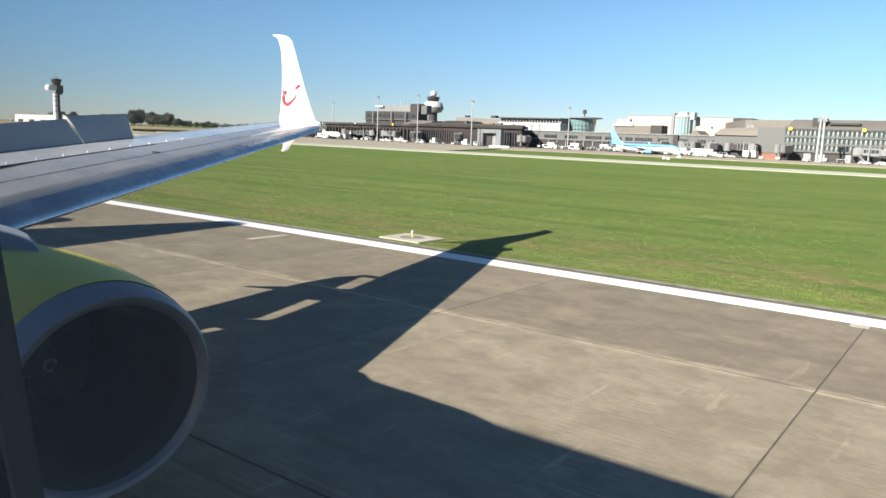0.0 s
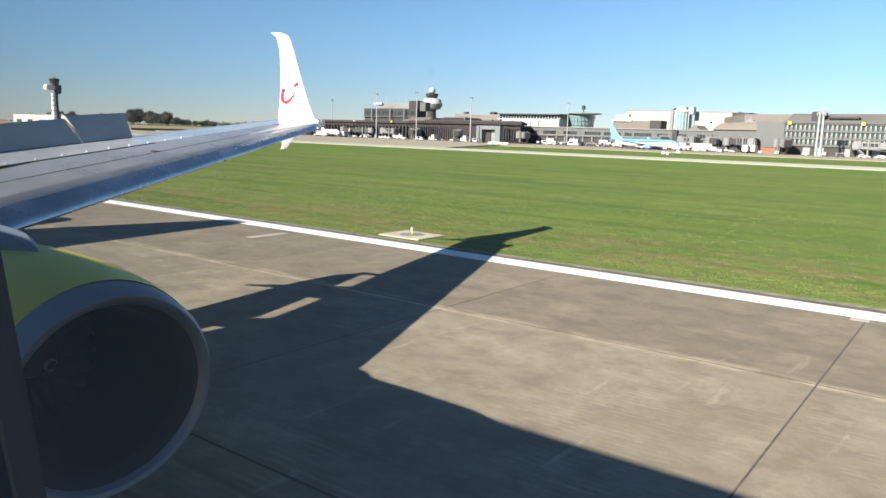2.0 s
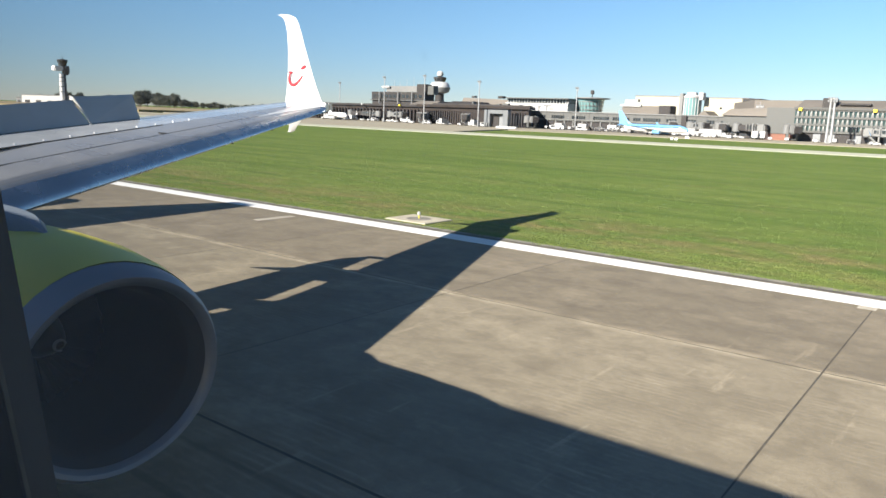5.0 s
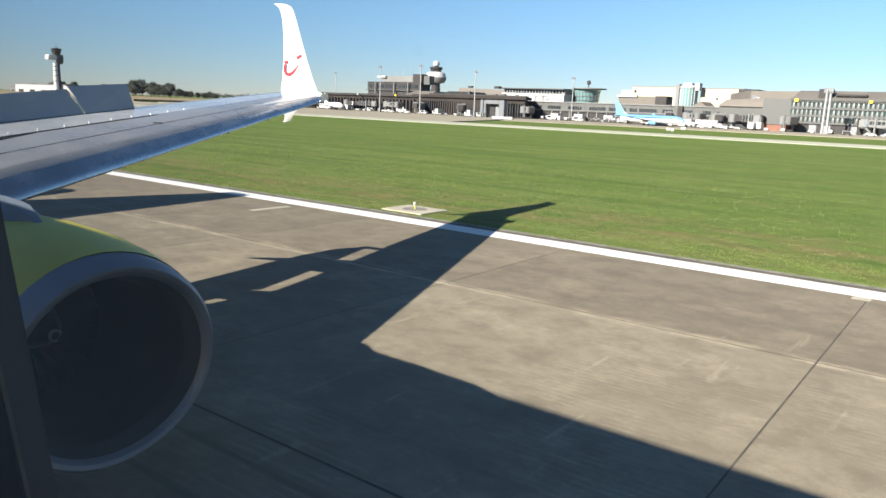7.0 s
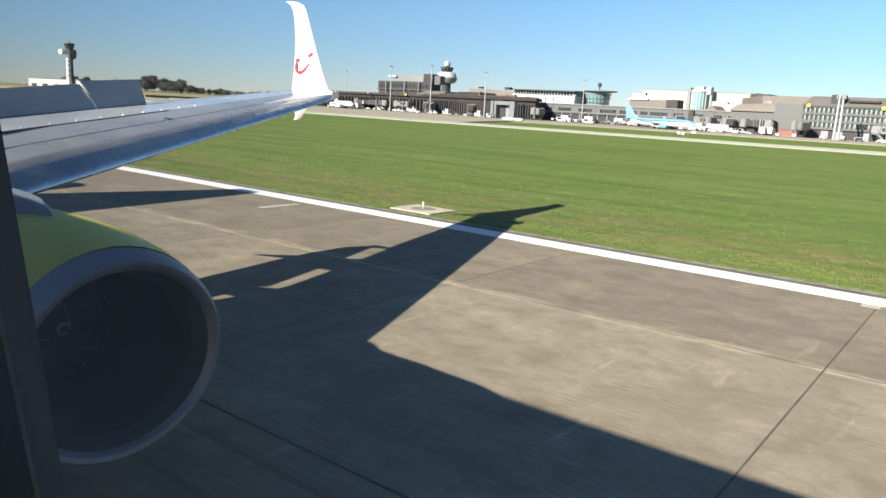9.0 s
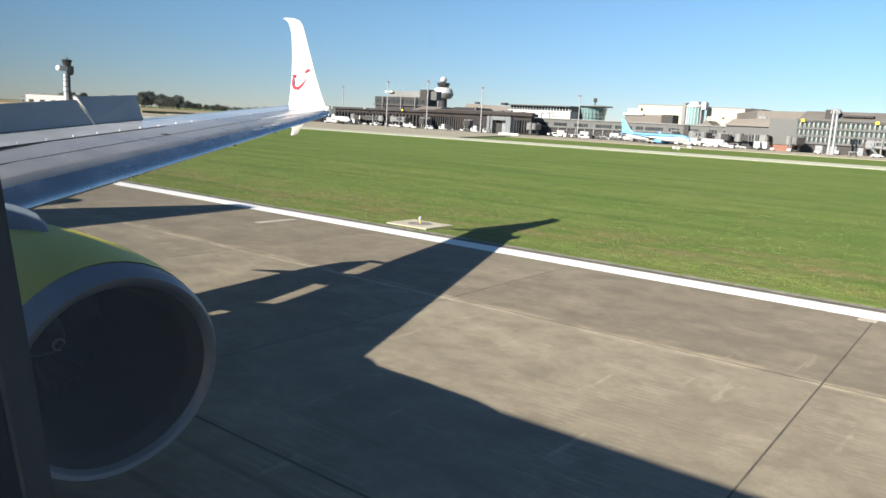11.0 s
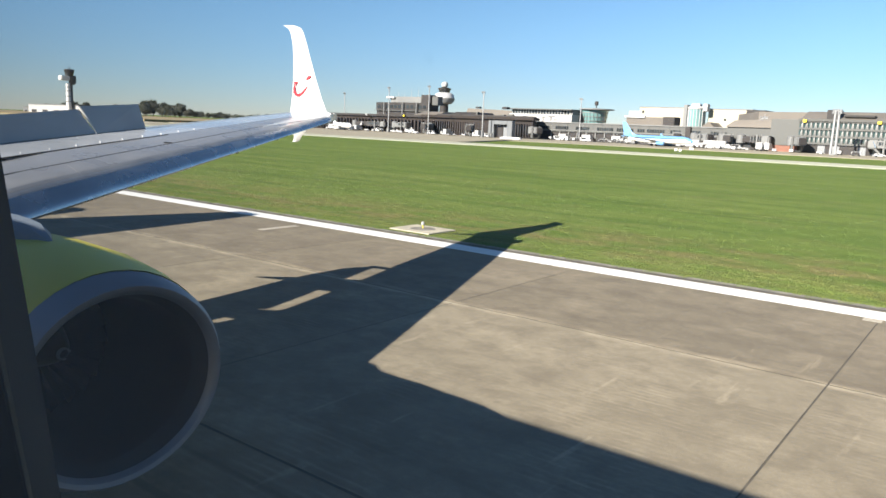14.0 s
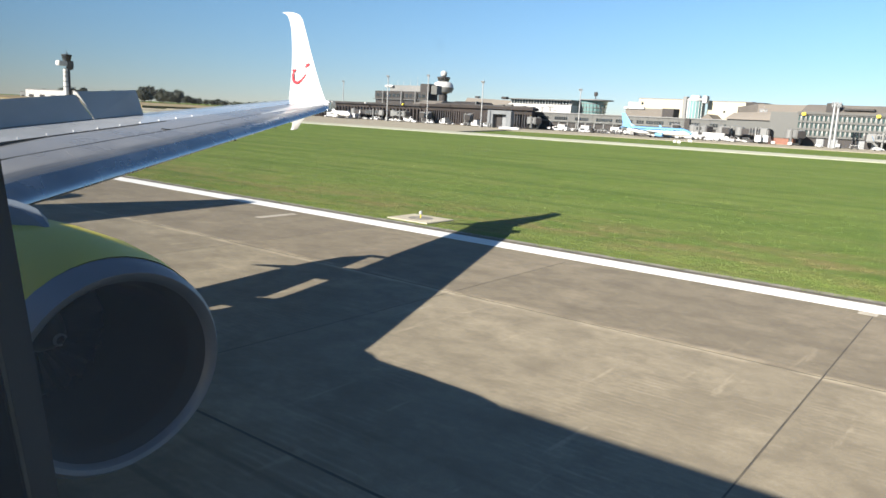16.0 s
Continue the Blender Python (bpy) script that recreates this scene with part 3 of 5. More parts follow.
        o("flap_fairing", loft(rings), M_WING, "canoe-shaped flap fairing")
    # slot bridges beside the fairings
    for y0, y1 in ((8.70, 8.86), (6.08, 7.06), (3.66, 4.1), (-0.2, 3.0)):
        rings = [[wing_point(y, 0.79, 0.97), wing_point(y, 0.79, 0.97) + Vector((-1.15, 0, -0.14)), wing_point(y, 0.79, 0.90) + Vector((-1.15, 0, -0.20)), wing_point(y, 0.79, 0.85)] for y in (y0, y1)]
        o("cove_panel", loft(rings), M_WING)
    # vortex generators along the wing
    for k in range(9):
        y = 5.0 + 0.56 * k
        p = wing_point(y, 0.51, curve_at(UPPER, 0.51) + 0.0)
        bm = loft([[p + Vector((0.05, -0.008, -0.01)), p + Vector((-0.07, 0.03, -0.01)), p + Vector((-0.06, 0.03, 0.03)), p + Vector((0.0, 0.01, 0.015))],
                   [p + Vector((0.05, 0.004, -0.01)), p + Vector((-0.07, 0.045, -0.01)), p + Vector((-0.06, 0.045, 0.03)), p + Vector((0.0, 0.022, 0.015))]])
        o("vortex_generator", bm, M_WHITE, "small white vortex generator", smooth=False)
    # dark seam line ahead of the vortex generators
    bm = loft([[wing_point(y, u, curve_at(UPPER, u) + 0.008 + dh) for u, dh in ((0.472, 0.008), (0.484, 0.008), (0.484, -0.01), (0.472, -0.01))] for y in (4.4, 5.5, 7.0, 8.5)])
    o("seam", bm, M_BLACK)
    bm = loft([[wing_point(y, u, curve_at(UPPER, u) + dh) for u, dh in ((0.258, 0.012), (0.266, 0.012), (0.266, -0.01), (0.258, -0.01))] for y in (2.2, 5.0, 8.0, 11.0, 15.2)])
    o("seam", bm, M_SEAM)
    rings = [[wing_point(y, u, curve_at(UPPER, u) + e / rise(y)) for u, e in ((0.487, 0.003), (0.58, 0.003), (0.68, 0.003), (0.795, 0.003), (0.795, 0.0), (0.68, 0.0), (0.58, 0.0), (0.487, 0.0))] for y in (4.4, 5.6, 7.2, 8.8, 10.4, 12.0, 13.6, 15.3)]
    o("upper_panel", loft(rings), M_PANEL, "lighter grey upper wing panel")
    o("scuff", rod(wing_point(7.85, 0.30, curve_at(UPPER, 0.30) + 0.0), wing_point(8.0, 0.26, curve_at(UPPER, 0.26) + 0.012), 0.014, n=6), M_BLACK, "small dark scuff")
    for y in (9.6, 11.55):
        a = wing_point(y, 0.03, -0.04)
        o("drain_mast", add_box(bmesh.new(), a.x - 0.03, a.x + 0.01, a.y - 0.01, a.y + 0.01, a.z - 0.06, a.z + 0.03, 0.003), M_BLACK, "small dark stud under the slat")
    # split winglet: rings from the wing tip upwards
    up = []
    for z, xl, xt, yy, th in ((4.21, -16.30, -18.12, 15.50, 0.10), (4.27, -16.48, -18.20, 15.62, 0.10), (4.42, -16.70, -18.29, 15.72, 0.09), (4.75, -16.97, -18.33, 15.80, 0.08), (5.3, -17.38, -18.45, 15.95, 0.07), (5.9, -17.81, -18.64, 16.12, 0.06),
                              (6.5, -18.22, -18.87, 16.28, 0.045), (6.82, -18.45, -19.06, 16.36, 0.035), (6.96, -18.60, -19.18, 16.39, 0.03), (7.06, -18.90, -19.38, 16.41, 0.02), (7.09, -19.2, -19.5, 16.42, 0.008)):
        c = xt - xl
        out = Vector((0, math.cos(radians(15)), -math.sin(radians(15)))) if z > 4.4 else Vector((0, 0.7, -0.7))
        ring = []
        for u, t in ((0, 0), (0.05, 0.5), (0.2, 0.9), (0.45, 1.0), (0.75, 0.6), (1, 0.05), (0.75, -0.4), (0.45, -0.7), (0.2, -0.65), (0.05, -0.4)):
            ring.append(Vector((xl + c * u, yy, z)) - out * th * t)
        up.append(ring)
    winglet = o("winglet", loft(up), M_TIP, "tall white swept winglet with a red curved mark")
    # white wing-tip fairing that tapers inboard along the crest, and the lamp knob at the tip
    rings = []
    for y, u0, u1 in ((11.6, 0.235, 0.25), (13.0, 0.21, 0.30), (14.4, 0.17, 0.40), (15.2, 0.12, 0.52), (15.54, 0.08, 0.62)):
        us = [u0 + (u1 - u0) * k / 5 for k in range(6)]
        rings.append([wing_point(y, u, curve_at(UPPER, u) + 0.012 / rise(y)) for u in us] + [wing_point(y, u, curve_at(UPPER, u) + 0.004 / rise(y)) for u in reversed(us)])
    o("tip_fairing", loft(rings), M_TIP, "white wing-tip fairing")
    o("tip_lamp", loft([[Vector((x, 15.60 + r * math.cos(a), 4.27 + r * math.sin(a))) for a in [2 * math.pi * i / 12 for i in range(12)]] for x, r in ((-16.34, 0.01), (-16.36, 0.03), (-16.42, 0.05), (-16.55, 0.055), (-16.8, 0.03))]), M_WHITE, "rounded white position-lamp housing")
    down = []
    for z, xl, xt, yy in ((4.10, -16.6, -18.1, 15.62), (3.85, -17.55, -18.25, 15.78), (3.6, -18.0, -18.40, 15.95), (3.42, -18.3, -18.6, 16.1), (3.36, -18.5, -18.72, 16.15)):
        c = xt - xl
        down.append([Vector((xl + c * u, yy + t, z)) for u, t in ((0, 0), (0.3, 0.025), (1, 0), (0.3, -0.025))])
    o("strake", loft(down), M_WHITE, "small white lower winglet blade")
    # the curved red mark and its dot, on the inboard face
    def face_point(x, z):
        t = (z - 4.75) / (6.5 - 4.75)
        return Vector((x, 15.80 + 0.48 * t - 0.10, z + 0.0))

    def ribbon(pts, w):
        rings = []
        for k, (x, z) in enumerate(pts):
            q = Vector(pts[min(k + 1, len(pts) - 1)]) - Vector(pts[max(k - 1, 0)])
            nrm = Vector((-q.y, q.x)).normalized() * w[k] / 2
            nrm = nrm * 0.75
            a, b = face_point(x + 0.2 + nrm.x, z - 0.14 + nrm.y), face_point(x + 0.2 - nrm.x, z - 0.14 - nrm.y)
            th = Vector((0, 0.02, 0))
            rings.append([a, b, b + th, a + th])
        return loft(rings)
    arc = [(-18.42, 5.36), (-18.43, 5.22), (-18.38, 5.08), (-18.27, 4.99), (-18.13, 4.98), (-17.99, 5.05), (-17.88, 5.17), (-17.83, 5.26)]
    o("curved_mark", ribbon(arc, [0.07, 0.09, 0.10, 0.11, 0.11, 0.10, 0.07, 0.03]), M_RED, "red upward-curved stripe", parent=winglet, smooth=False)
    o("curved_mark", ribbon([(-18.50, 5.37), (-18.34, 5.37)], [0.07, 0.07]), M_RED, "red short bar", parent=winglet, smooth=False)
    o("dot_mark", ribbon([(-17.95, 5.46), (-17.90, 5.50), (-17.83, 5.54), (-17.79, 5.57)], [0.05, 0.12, 0.12, 0.05]), M_RED, "red dot", parent=winglet, smooth=False)

    # engine
    ey, ez = 3.30, 1.60

    def ring_at(x, size, n=40, flat=0.93, rake=0.0, crown=0.0):
        pts = []
        for i in range(n):
            a = 2 * math.pi * i / n
            r = size + crown * max(0.0, math.cos(a - radians(74))) ** 4
            cz = math.sin(a) * r
            if cz < 0:
                cz *= flat
            pts.append(Vector((x + rake * math.sin(a), ey + r * math.cos(a) * (1.03 if math.cos(a) > 0 else 1.0), ez + cz)))
        return pts
    cowl = [(-6.30, 1.070, 0.07, 0.012), (-6.55, 1.112, 0.05, 0.028), (-7.0, 1.163, 0.03, 0.032), (-7.6, 1.186, 0, 0.026), (-8.3, 1.190, 0, 0.008), (-8.8, 1.185, 0, 0), (-9.3, 1.130, 0, 0), (-10.0, 0.98, 0, 0), (-10.4, 0.88, 0, 0)]
    nacelle = o("nacelle", loft([ring_at(x, r, rake=k, crown=c) for x, r, k, c in cowl], caps=False), M_COWL, "glossy olive-yellow engine cowl")
    lip = [(-6.30, 1.071, 0.07), (-6.13, 1.03, 0.08), (-6.05, 0.975, 0.08), (-6.06, 0.93, 0.08), (-6.10, 0.897, 0.08), (-6.12, 0.887, 0.08)]
    o("inlet_lip", loft([ring_at(x, r, rake=k) for x, r, k in lip], caps=False), M_LIP, "polished metal inlet lip", parent=nacelle)
    # middle tone between lip and duct, a painted step of the deepening shade
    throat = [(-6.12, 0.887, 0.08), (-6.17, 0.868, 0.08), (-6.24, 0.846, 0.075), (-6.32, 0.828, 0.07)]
    o("inlet_throat", loft([ring_at(x, r, rake=k) for x, r, k in throat], caps=False), M_THROAT, "inlet throat toned between the lip and the dark duct", parent=nacelle)
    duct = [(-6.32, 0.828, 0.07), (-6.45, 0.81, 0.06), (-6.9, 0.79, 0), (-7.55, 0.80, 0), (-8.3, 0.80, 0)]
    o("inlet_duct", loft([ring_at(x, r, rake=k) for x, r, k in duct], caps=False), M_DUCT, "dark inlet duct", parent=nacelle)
    # near-black backing and blades hold the duct's shade in their colour
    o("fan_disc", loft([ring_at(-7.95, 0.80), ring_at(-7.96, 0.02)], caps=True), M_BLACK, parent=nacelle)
    for i in range(24):
        a0 = 2 * math.pi * i / 24
        rings = []
        for r, tw in ((0.24, 0.15), (0.5, 0.30), (0.785, 0.45)):
            ra = []
            for s_ in (-1, 1):
                a = a0 + s_ * 0.10
                ra.append(Vector((-7.88 + s_ * -0.10 * (1 - tw), ey + r * math.cos(a), ez + r * math.sin(a))))
            rings.append([ra[0], ra[1], ra[1] + Vector((-0.012, 0, 0)), ra[0] + Vector((-0.012, 0, 0))])
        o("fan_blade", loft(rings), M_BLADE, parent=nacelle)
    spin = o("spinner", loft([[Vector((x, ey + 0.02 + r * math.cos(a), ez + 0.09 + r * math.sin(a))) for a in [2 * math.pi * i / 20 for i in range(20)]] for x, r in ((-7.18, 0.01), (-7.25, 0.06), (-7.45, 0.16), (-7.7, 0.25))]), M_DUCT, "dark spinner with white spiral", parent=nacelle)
    rings = []
    for k in range(14):
        t = k / 13
        a = 0.4 + 4.6 * t
        r = 0.040 + 0.035 * t
        x = -7.150 - 1.75 * (r - 0.01)
        for_r = []
        for dr, dx in ((-0.008, 0.03), (0.010, 0.012), (0.010, -0.01), (-0.008, 0.0)):
            for_r.append(Vector((x + dx, ey + 0.02 + (r + dr) * math.cos(a), ez + 0.09 + (r + dr) * math.sin(a))))
        rings.append(for_r)
    o("spiral_mark", loft(rings), M_SPIRAL, "faded white spiral mark", parent=spin)
    # pylon fairing over the nacelle
    rings = []
    for x, zt, w in ((-7.36, 2.80, 0.05), (-7.72, 2.93, 0.18), (-7.96, 2.945, 0.235), (-8.3, 2.955, 0.25), (-8.8, 2.95, 0.25), (-9.2, 2.96, 0.24), (-9.6, 3.06, 0.24), (-10.2, 3.08, 0.22)):
        rings.append([Vector((x, ey - w, 2.4)), Vector((x, ey - w * 0.9, zt - 0.1)), Vector((x, ey - w * 0.4, zt)), Vector((x, ey + w * 0.4, zt)), Vector((x, ey + w * 0.9, zt - 0.1)), Vector((x, ey + w, 2.4))])
    o("pylon", loft(rings), M_PYLON, "blue-grey engine pylon fairing")
    # tailplane
    rings = [[Vector((xl + (xt - xl) * u, y, z + t)) for u, t in ((0, 0), (0.3, 0.09), (1, 0), (0.3, -0.09))] for y, xl, xt, z in ((-1.4, -29.2, -33.0, 4.45), (5.4, -32.7, -34.0, 5.3), (5.55, -33.1, -34.0, 5.32))]
    o("tailplane", loft(rings), M_WING, "grey tailplane")
    # main gear
    gy = 1.22
    o("gear_leg", rod((-13.6, gy, 0.5), (-13.4, gy, 2.9), 0.12, 0.14), M_WHITE)
    for dy in (-0.43, 0.43):
        w = loft([[Vector((-13.6 + r * math.cos(a), gy + dy + t, 0.565 + r * math.sin(a))) for a in [2 * math.pi * i / 24 for i in range(24)]] for r, t in ((0.3, -0.17), (0.5, -0.19), (0.565, -0.12), (0.565, 0.12), (0.5, 0.19), (0.3, 0.17))])
        o("wheel", w, M_BLACK, "black tyre")


build_wing(1)
build_wing(-1)
fin = []
for z, xl, xt, th in ((4.9, -24.6, -33.0, 0.16), (6.2, -26.4, -32.9, 0.14), (7.6, -27.55, -32.4, 0.12), (11.85, -30.6, -32.1, 0.06), (12.0, -30.95, -32.1, 0.03)):
    fin.append([Vector((xl + (xt - xl) * u, AX_Y + t * th, z)) for u, t in ((0, 0), (0.3, 1), (1, 0), (0.3, -1))])
own("fin", loft(fin), M_WHITE, label="white vertical tail fin")
own("nose_gear_leg", rod((1.6, AX_Y, 0.35), (1.6, AX_Y, 2.0), 0.07), M_WHITE)
for dy in (-0.2, 0.2):
    own("wheel", loft([[Vector((1.6 + r * math.cos(a), AX_Y + dy + t, 0.34 + r * math.sin(a))) for a in [2 * math.pi * i / 20 for i in range(20)]] for r, t in ((0.18, -0.09), (0.34, -0.08), (0.34, 0.08), (0.18, 0.09))]), M_BLACK, label="black tyre")

# ---- the terminals across the field ----
GZ = -1.80
M_FIN = plain("dark_brown_fin_metal", (0.040, 0.035, 0.036), 0.6, vary=0.15, each=0.3, scale=0.3, spec=0.2)
M_DARK = plain("dark_brown_cladding", (0.034, 0.027, 0.024), 0.7, vary=0.25, scale=0.12, spec=0.2)
M_TAUPE = plain("taupe_roof_cladding", (0.145, 0.128, 0.11), 0.8, vary=0.12, scale=0.08)
M_GREY = plain("grey_metal_cladding", (0.082, 0.084, 0.080), 0.6, vary=0.12, scale=0.1)
M_RIB = plain("weathered_rib_metal", (0.062, 0.062, 0.058), 0.6, vary=0.2, scale=0.3, each=0.2)
M_LGREY = plain("light_grey_cladding", (0.17, 0.172, 0.17), 0.6, vary=0.1, scale=0.1)
M_DGREY = plain("dark_grey_cladding", (0.042, 0.038, 0.037), 0.65, vary=0.2, scale=0.1, spec=0.25)
M_CREAM = plain("cream_render", (0.45, 0.41, 0.31), 0.8, vary=0.05, scale=0.1)
M_WALL = plain("white_render", (0.44, 0.436, 0.426), 0.7, vary=0.06, scale=0.1)
M_BODY = plain("white_vehicle_paint", (0.47, 0.47, 0.47), 0.4, vary=0.1, scale=0.6, each=0.25)
M_PANE = plain("dark_tinted_glass", (0.025, 0.030, 0.034), 0.12, vary=0.2, each=0.3, coat=0.3)
M_GREEN = plain("green_tinted_glass", (0.035, 0.06, 0.06), 0.12, vary=0.1, each=0.15, coat=0.4)
M_TOWERGLASS = plain("pale_green_glass", (0.16, 0.29, 0.29), 0.12, vary=0.1, coat=0.4)
M_BRICK = plain("red_brown_brick", (0.22, 0.10, 0.07), 0.85, vary=0.2, scale=1)
M_FACADE_FIN = plain("pale_facade_fin_metal", (0.125, 0.128, 0.124), 0.5, vary=0.15, scale=0.4, each=0.25)
M_GATE = plain("blue_grey_gate_metal", (0.13, 0.14, 0.15), 0.6, vary=0.12, scale=0.2)
M_SHAFT = plain("white_tower_render", (0.74, 0.735, 0.72), 0.7, vary=0.05, scale=0.1)
M_STEEL = plain("galvanised_steel", (0.36, 0.365, 0.37), 0.45, vary=0.1, metal=0.3)
M_YELLOW = plain("yellow_sign_paint", (0.80, 0.62, 0.02), 0.5, vary=0.05)
M_LAMP = plain("lamp_housing", (0.20, 0.21, 0.22), 0.4)
M_BLUE = plain("light_blue_gloss_paint", (0.15, 0.34, 0.60), 0.25, coat=0.4, vary=0.04)
M_TEAL = plain("teal_gloss_paint", (0.02, 0.36, 0.40), 0.3)
M_MAROON = plain("red_gloss_paint", (0.60, 0.03, 0.05), 0.3)


def building(name, x, y, label, category="building"):
    return empty(name, x, y, GZ, label, category)


def at(parent, name, bm, mat, label="", smooth=False):
    """A part under a thing, given in world coordinates."""
    bmesh.ops.translate(bm, vec=-parent.location, verts=bm.verts)
    return part(name, bm, mat, parent, label, smooth)


def repeat(parent, name, bm, mat, spots, label="", holder=None):
    """Parts on one shared mesh, set at world spots."""
    me = mesh_of(bm, mat, name=name)
    for s in spots:
        ob = part(name, me, None, parent, label)
        ob.location = Vector(s) - parent.location


# dark ribbed pier: a front block and a longer wing behind it
pier = building("terminal_pier", -300, 430, "dark brown ribbed terminal pier with a taupe roof")
at(pier, "wall", prism([(-326, 401), (-272, 399.5), (-241, 402), (-246, 414), (-330, 440)], GZ, 9.6), M_DARK)
at(pier, "roof_fascia", prism([(-329, 399.4), (-272, 397.9), (-239.5, 400.4), (-245, 417), (-332, 444)], 9.6, 11.3), M_DARK)
at(pier, "roof", prism([(-322, 408), (-276, 406), (-246, 412), (-256, 432), (-325, 440)], 11.3, 12.3), M_DGREY)
at(pier, "wall", prism([(-462, 414), (-327, 408), (-327, 455), (-462, 458)], GZ, 9.4), M_DARK)
at(pier, "roof_fascia", prism([(-463, 412.5), (-327, 406.5), (-327, 456), (-463, 459)], 9.4, 10.9), M_DGREY)
at(pier, "roof", loft([[(-349, 414, 10.9), (-326, 414, 10.9), (-326, 440, 10.9), (-349, 440, 10.9)], [(-347, 424, 14.0), (-328, 424, 14.0), (-328, 440, 14.0), (-347, 440, 14.0)]]), M_TAUPE)
at(pier, "roof", loft([[(-317, 414, 10.9), (-292, 414, 10.9), (-292, 440, 10.9), (-317, 440, 10.9)], [(-314, 420, 14.2), (-296, 420, 14.2), (-296, 438, 14.2), (-314, 438, 14.2)]]), M_DGREY, "dark raised roof")
for x, w, h in ((-291, 1.2, 3.0), (-272, 3.4, 1.6), (-266, 4.0, 2.0), (-254, 1.4, 1.4)):
    at(pier, "roof_unit", box(x, x + w, 411, 413.5, 11.2, 11.3 + h, 0.1), M_GREY, "small grey roof unit")
at(pier, "roof", loft([[(-345, 470, 10), (-292, 470, 10), (-300, 500, 10), (-345, 500, 10)], [(-345, 476, 18.5), (-292, 476, 17.2), (-300, 500, 17.2), (-345, 500, 18.5)]]), M_TAUPE)
at(pier, "plinth", prism([(-326.5, 400.2), (-240, 401.2), (-240, 405), (-326.5, 405)], GZ, 0.5), M_DGREY)
fin_bm = bmesh.new()
add_box(fin_bm, -0.30, 0.30, -1.1, 0.1, 0.9, 9.0, 0.08)
repeat(pier, "fin", fin_bm, M_FIN, [(-324 + 1.9 * k, 400.6, GZ) for k in range(44)])
fin_bm = bmesh.new()
add_box(fin_bm, -0.42, 0.42, -1.1, 0.1, 1.4, 9.2, 0.08)
repeat(pier, "fin", fin_bm, M_FIN, [(-460 + 3.4 * k, 413.2 - 0.044 * 3.4 * k, GZ) for k in range(39)])
pane_bm = bmesh.new()
add_box(pane_bm, -0.6, 0.6, -0.12, 0.1, 2.4, 7.6)
repeat(pier, "pane", pane_bm, M_PANE, [(-323.05 + 1.9 * k, 400.6, GZ) for k in range(43)])
for x in (-431, -388, -351, -295, -262):
    at(pier, "roof_lamp", add_box(bmesh.new(), x - 0.7, x + 0.7, 406, 407.2, 9.6, 10.9, 0.2), M_YELLOW if x in (-351,) else M_WALL, "small pale roof lamp")
at(pier, "vent", box(-283, -279, 430, 434, 17, 18.6, 0.2), M_DGREY)
at(pier, "vent", box(-305, -302, 430, 433, 17.2, 18.4, 0.2), M_DGREY)

# upper block with penthouse and aerials
block = building("terminal_block", -380, 460, "dark grey upper terminal block with a pale penthouse")
at(block, "wall", box(-406, -353, 437, 449, 9.5, 14.2, 0.2), M_DGREY)
at(block, "wall", box(-406, -353, 436.2, 449, 14.6, 20.6, 0.2), M_DGREY)
at(block, "ledge", box(-407, -352, 435.5, 450, 14.1, 14.7, 0.1), M_GREY)
at(block, "penthouse", box(-394, -356, 440, 447, 20.6, 25.2, 0.2), M_LGREY, "pale grey penthouse")
at(block, "penthouse_eave", box(-398, -389, 438, 446, 23.6, 25.2, 0.5), M_WALL, "white rounded eave")
at(block, "stair_tower", box(-362, -353, 438.5, 446, 19.5, 26.6, 0.2), M_DGREY)
at(block, "stair_tower", box(-352.6, -347, 440, 446, 19.0, 25.6, 0.2), M_GREY)
for x, h in ((-391, 4), (-385, 2.6), (-378, 5), (-371, 6.5), (-366, 3), (-360, 5.5), (-348, 3)):
    at(block, "aerial", rod((x, 446, 25), (x, 446, 26 + h), 0.16, 0.08, 6), M_STEEL)
for k in range(12):
    at(block, "pane", box(-404 + 4.2 * k, -401.2 + 4.2 * k, 436.0, 436.5, 16.2, 18.6), M_PANE)
for x in (-396, -377, -363):
    at(block, "duct", rod((x, 434.4, 9.5), (x, 434.4, 20.5), 0.5, n=8), M_LGREY)

# old tower with drum and radome
def slim(profile):
    return [(r * 0.94, z - 1.3) for r, z in profile]


drum = building("radome_tower", -431, 556, "old round tower with a white drum and radome ball", "tower")
at(drum, "stem", lathe(slim([(5.5, GZ), (5.0, 12), (4.4, 22), (4.4, 27.2)]), n=20, centre=(-431, 556, 0)), M_DGREY, "dark concrete stem", True)
at(drum, "drum", lathe(slim([(4.4, 25.4), (8.6, 26.6), (10.4, 29.6), (10.4, 31.0)]), n=28, centre=(-431, 556, 0)), M_LGREY, "grey lower drum", True)
at(drum, "drum_top", lathe(slim([(10.4, 31.0), (10.2, 31.6), (9.0, 34.6), (6.6, 36.0), (4.0, 36.2)]), n=28, centre=(-431, 556, 0)), M_BODY, "white sloped drum top", True)
at(drum, "cab", lathe(slim([(5.0, 36.0), (6.2, 39.2), (6.4, 39.4)]), n=16, centre=(-431, 556, 0)), M_PANE, "dark glazed cab")
at(drum, "cab_roof", lathe(slim([(6.6, 39.4), (6.6, 40.2), (3.0, 40.8), (0.1, 40.8)]), n=16, centre=(-431, 556, 0)), M_DGREY)
at(drum, "radome", lathe(slim([(0.1, 40.6), (1.6, 40.7), (2.9, 41.6), (3.3, 43.0), (3.0, 44.6), (1.9, 45.8), (0.1, 46.2)]), n=24, centre=(-431, 556, 0)), M_WALL, "white radome ball", True)
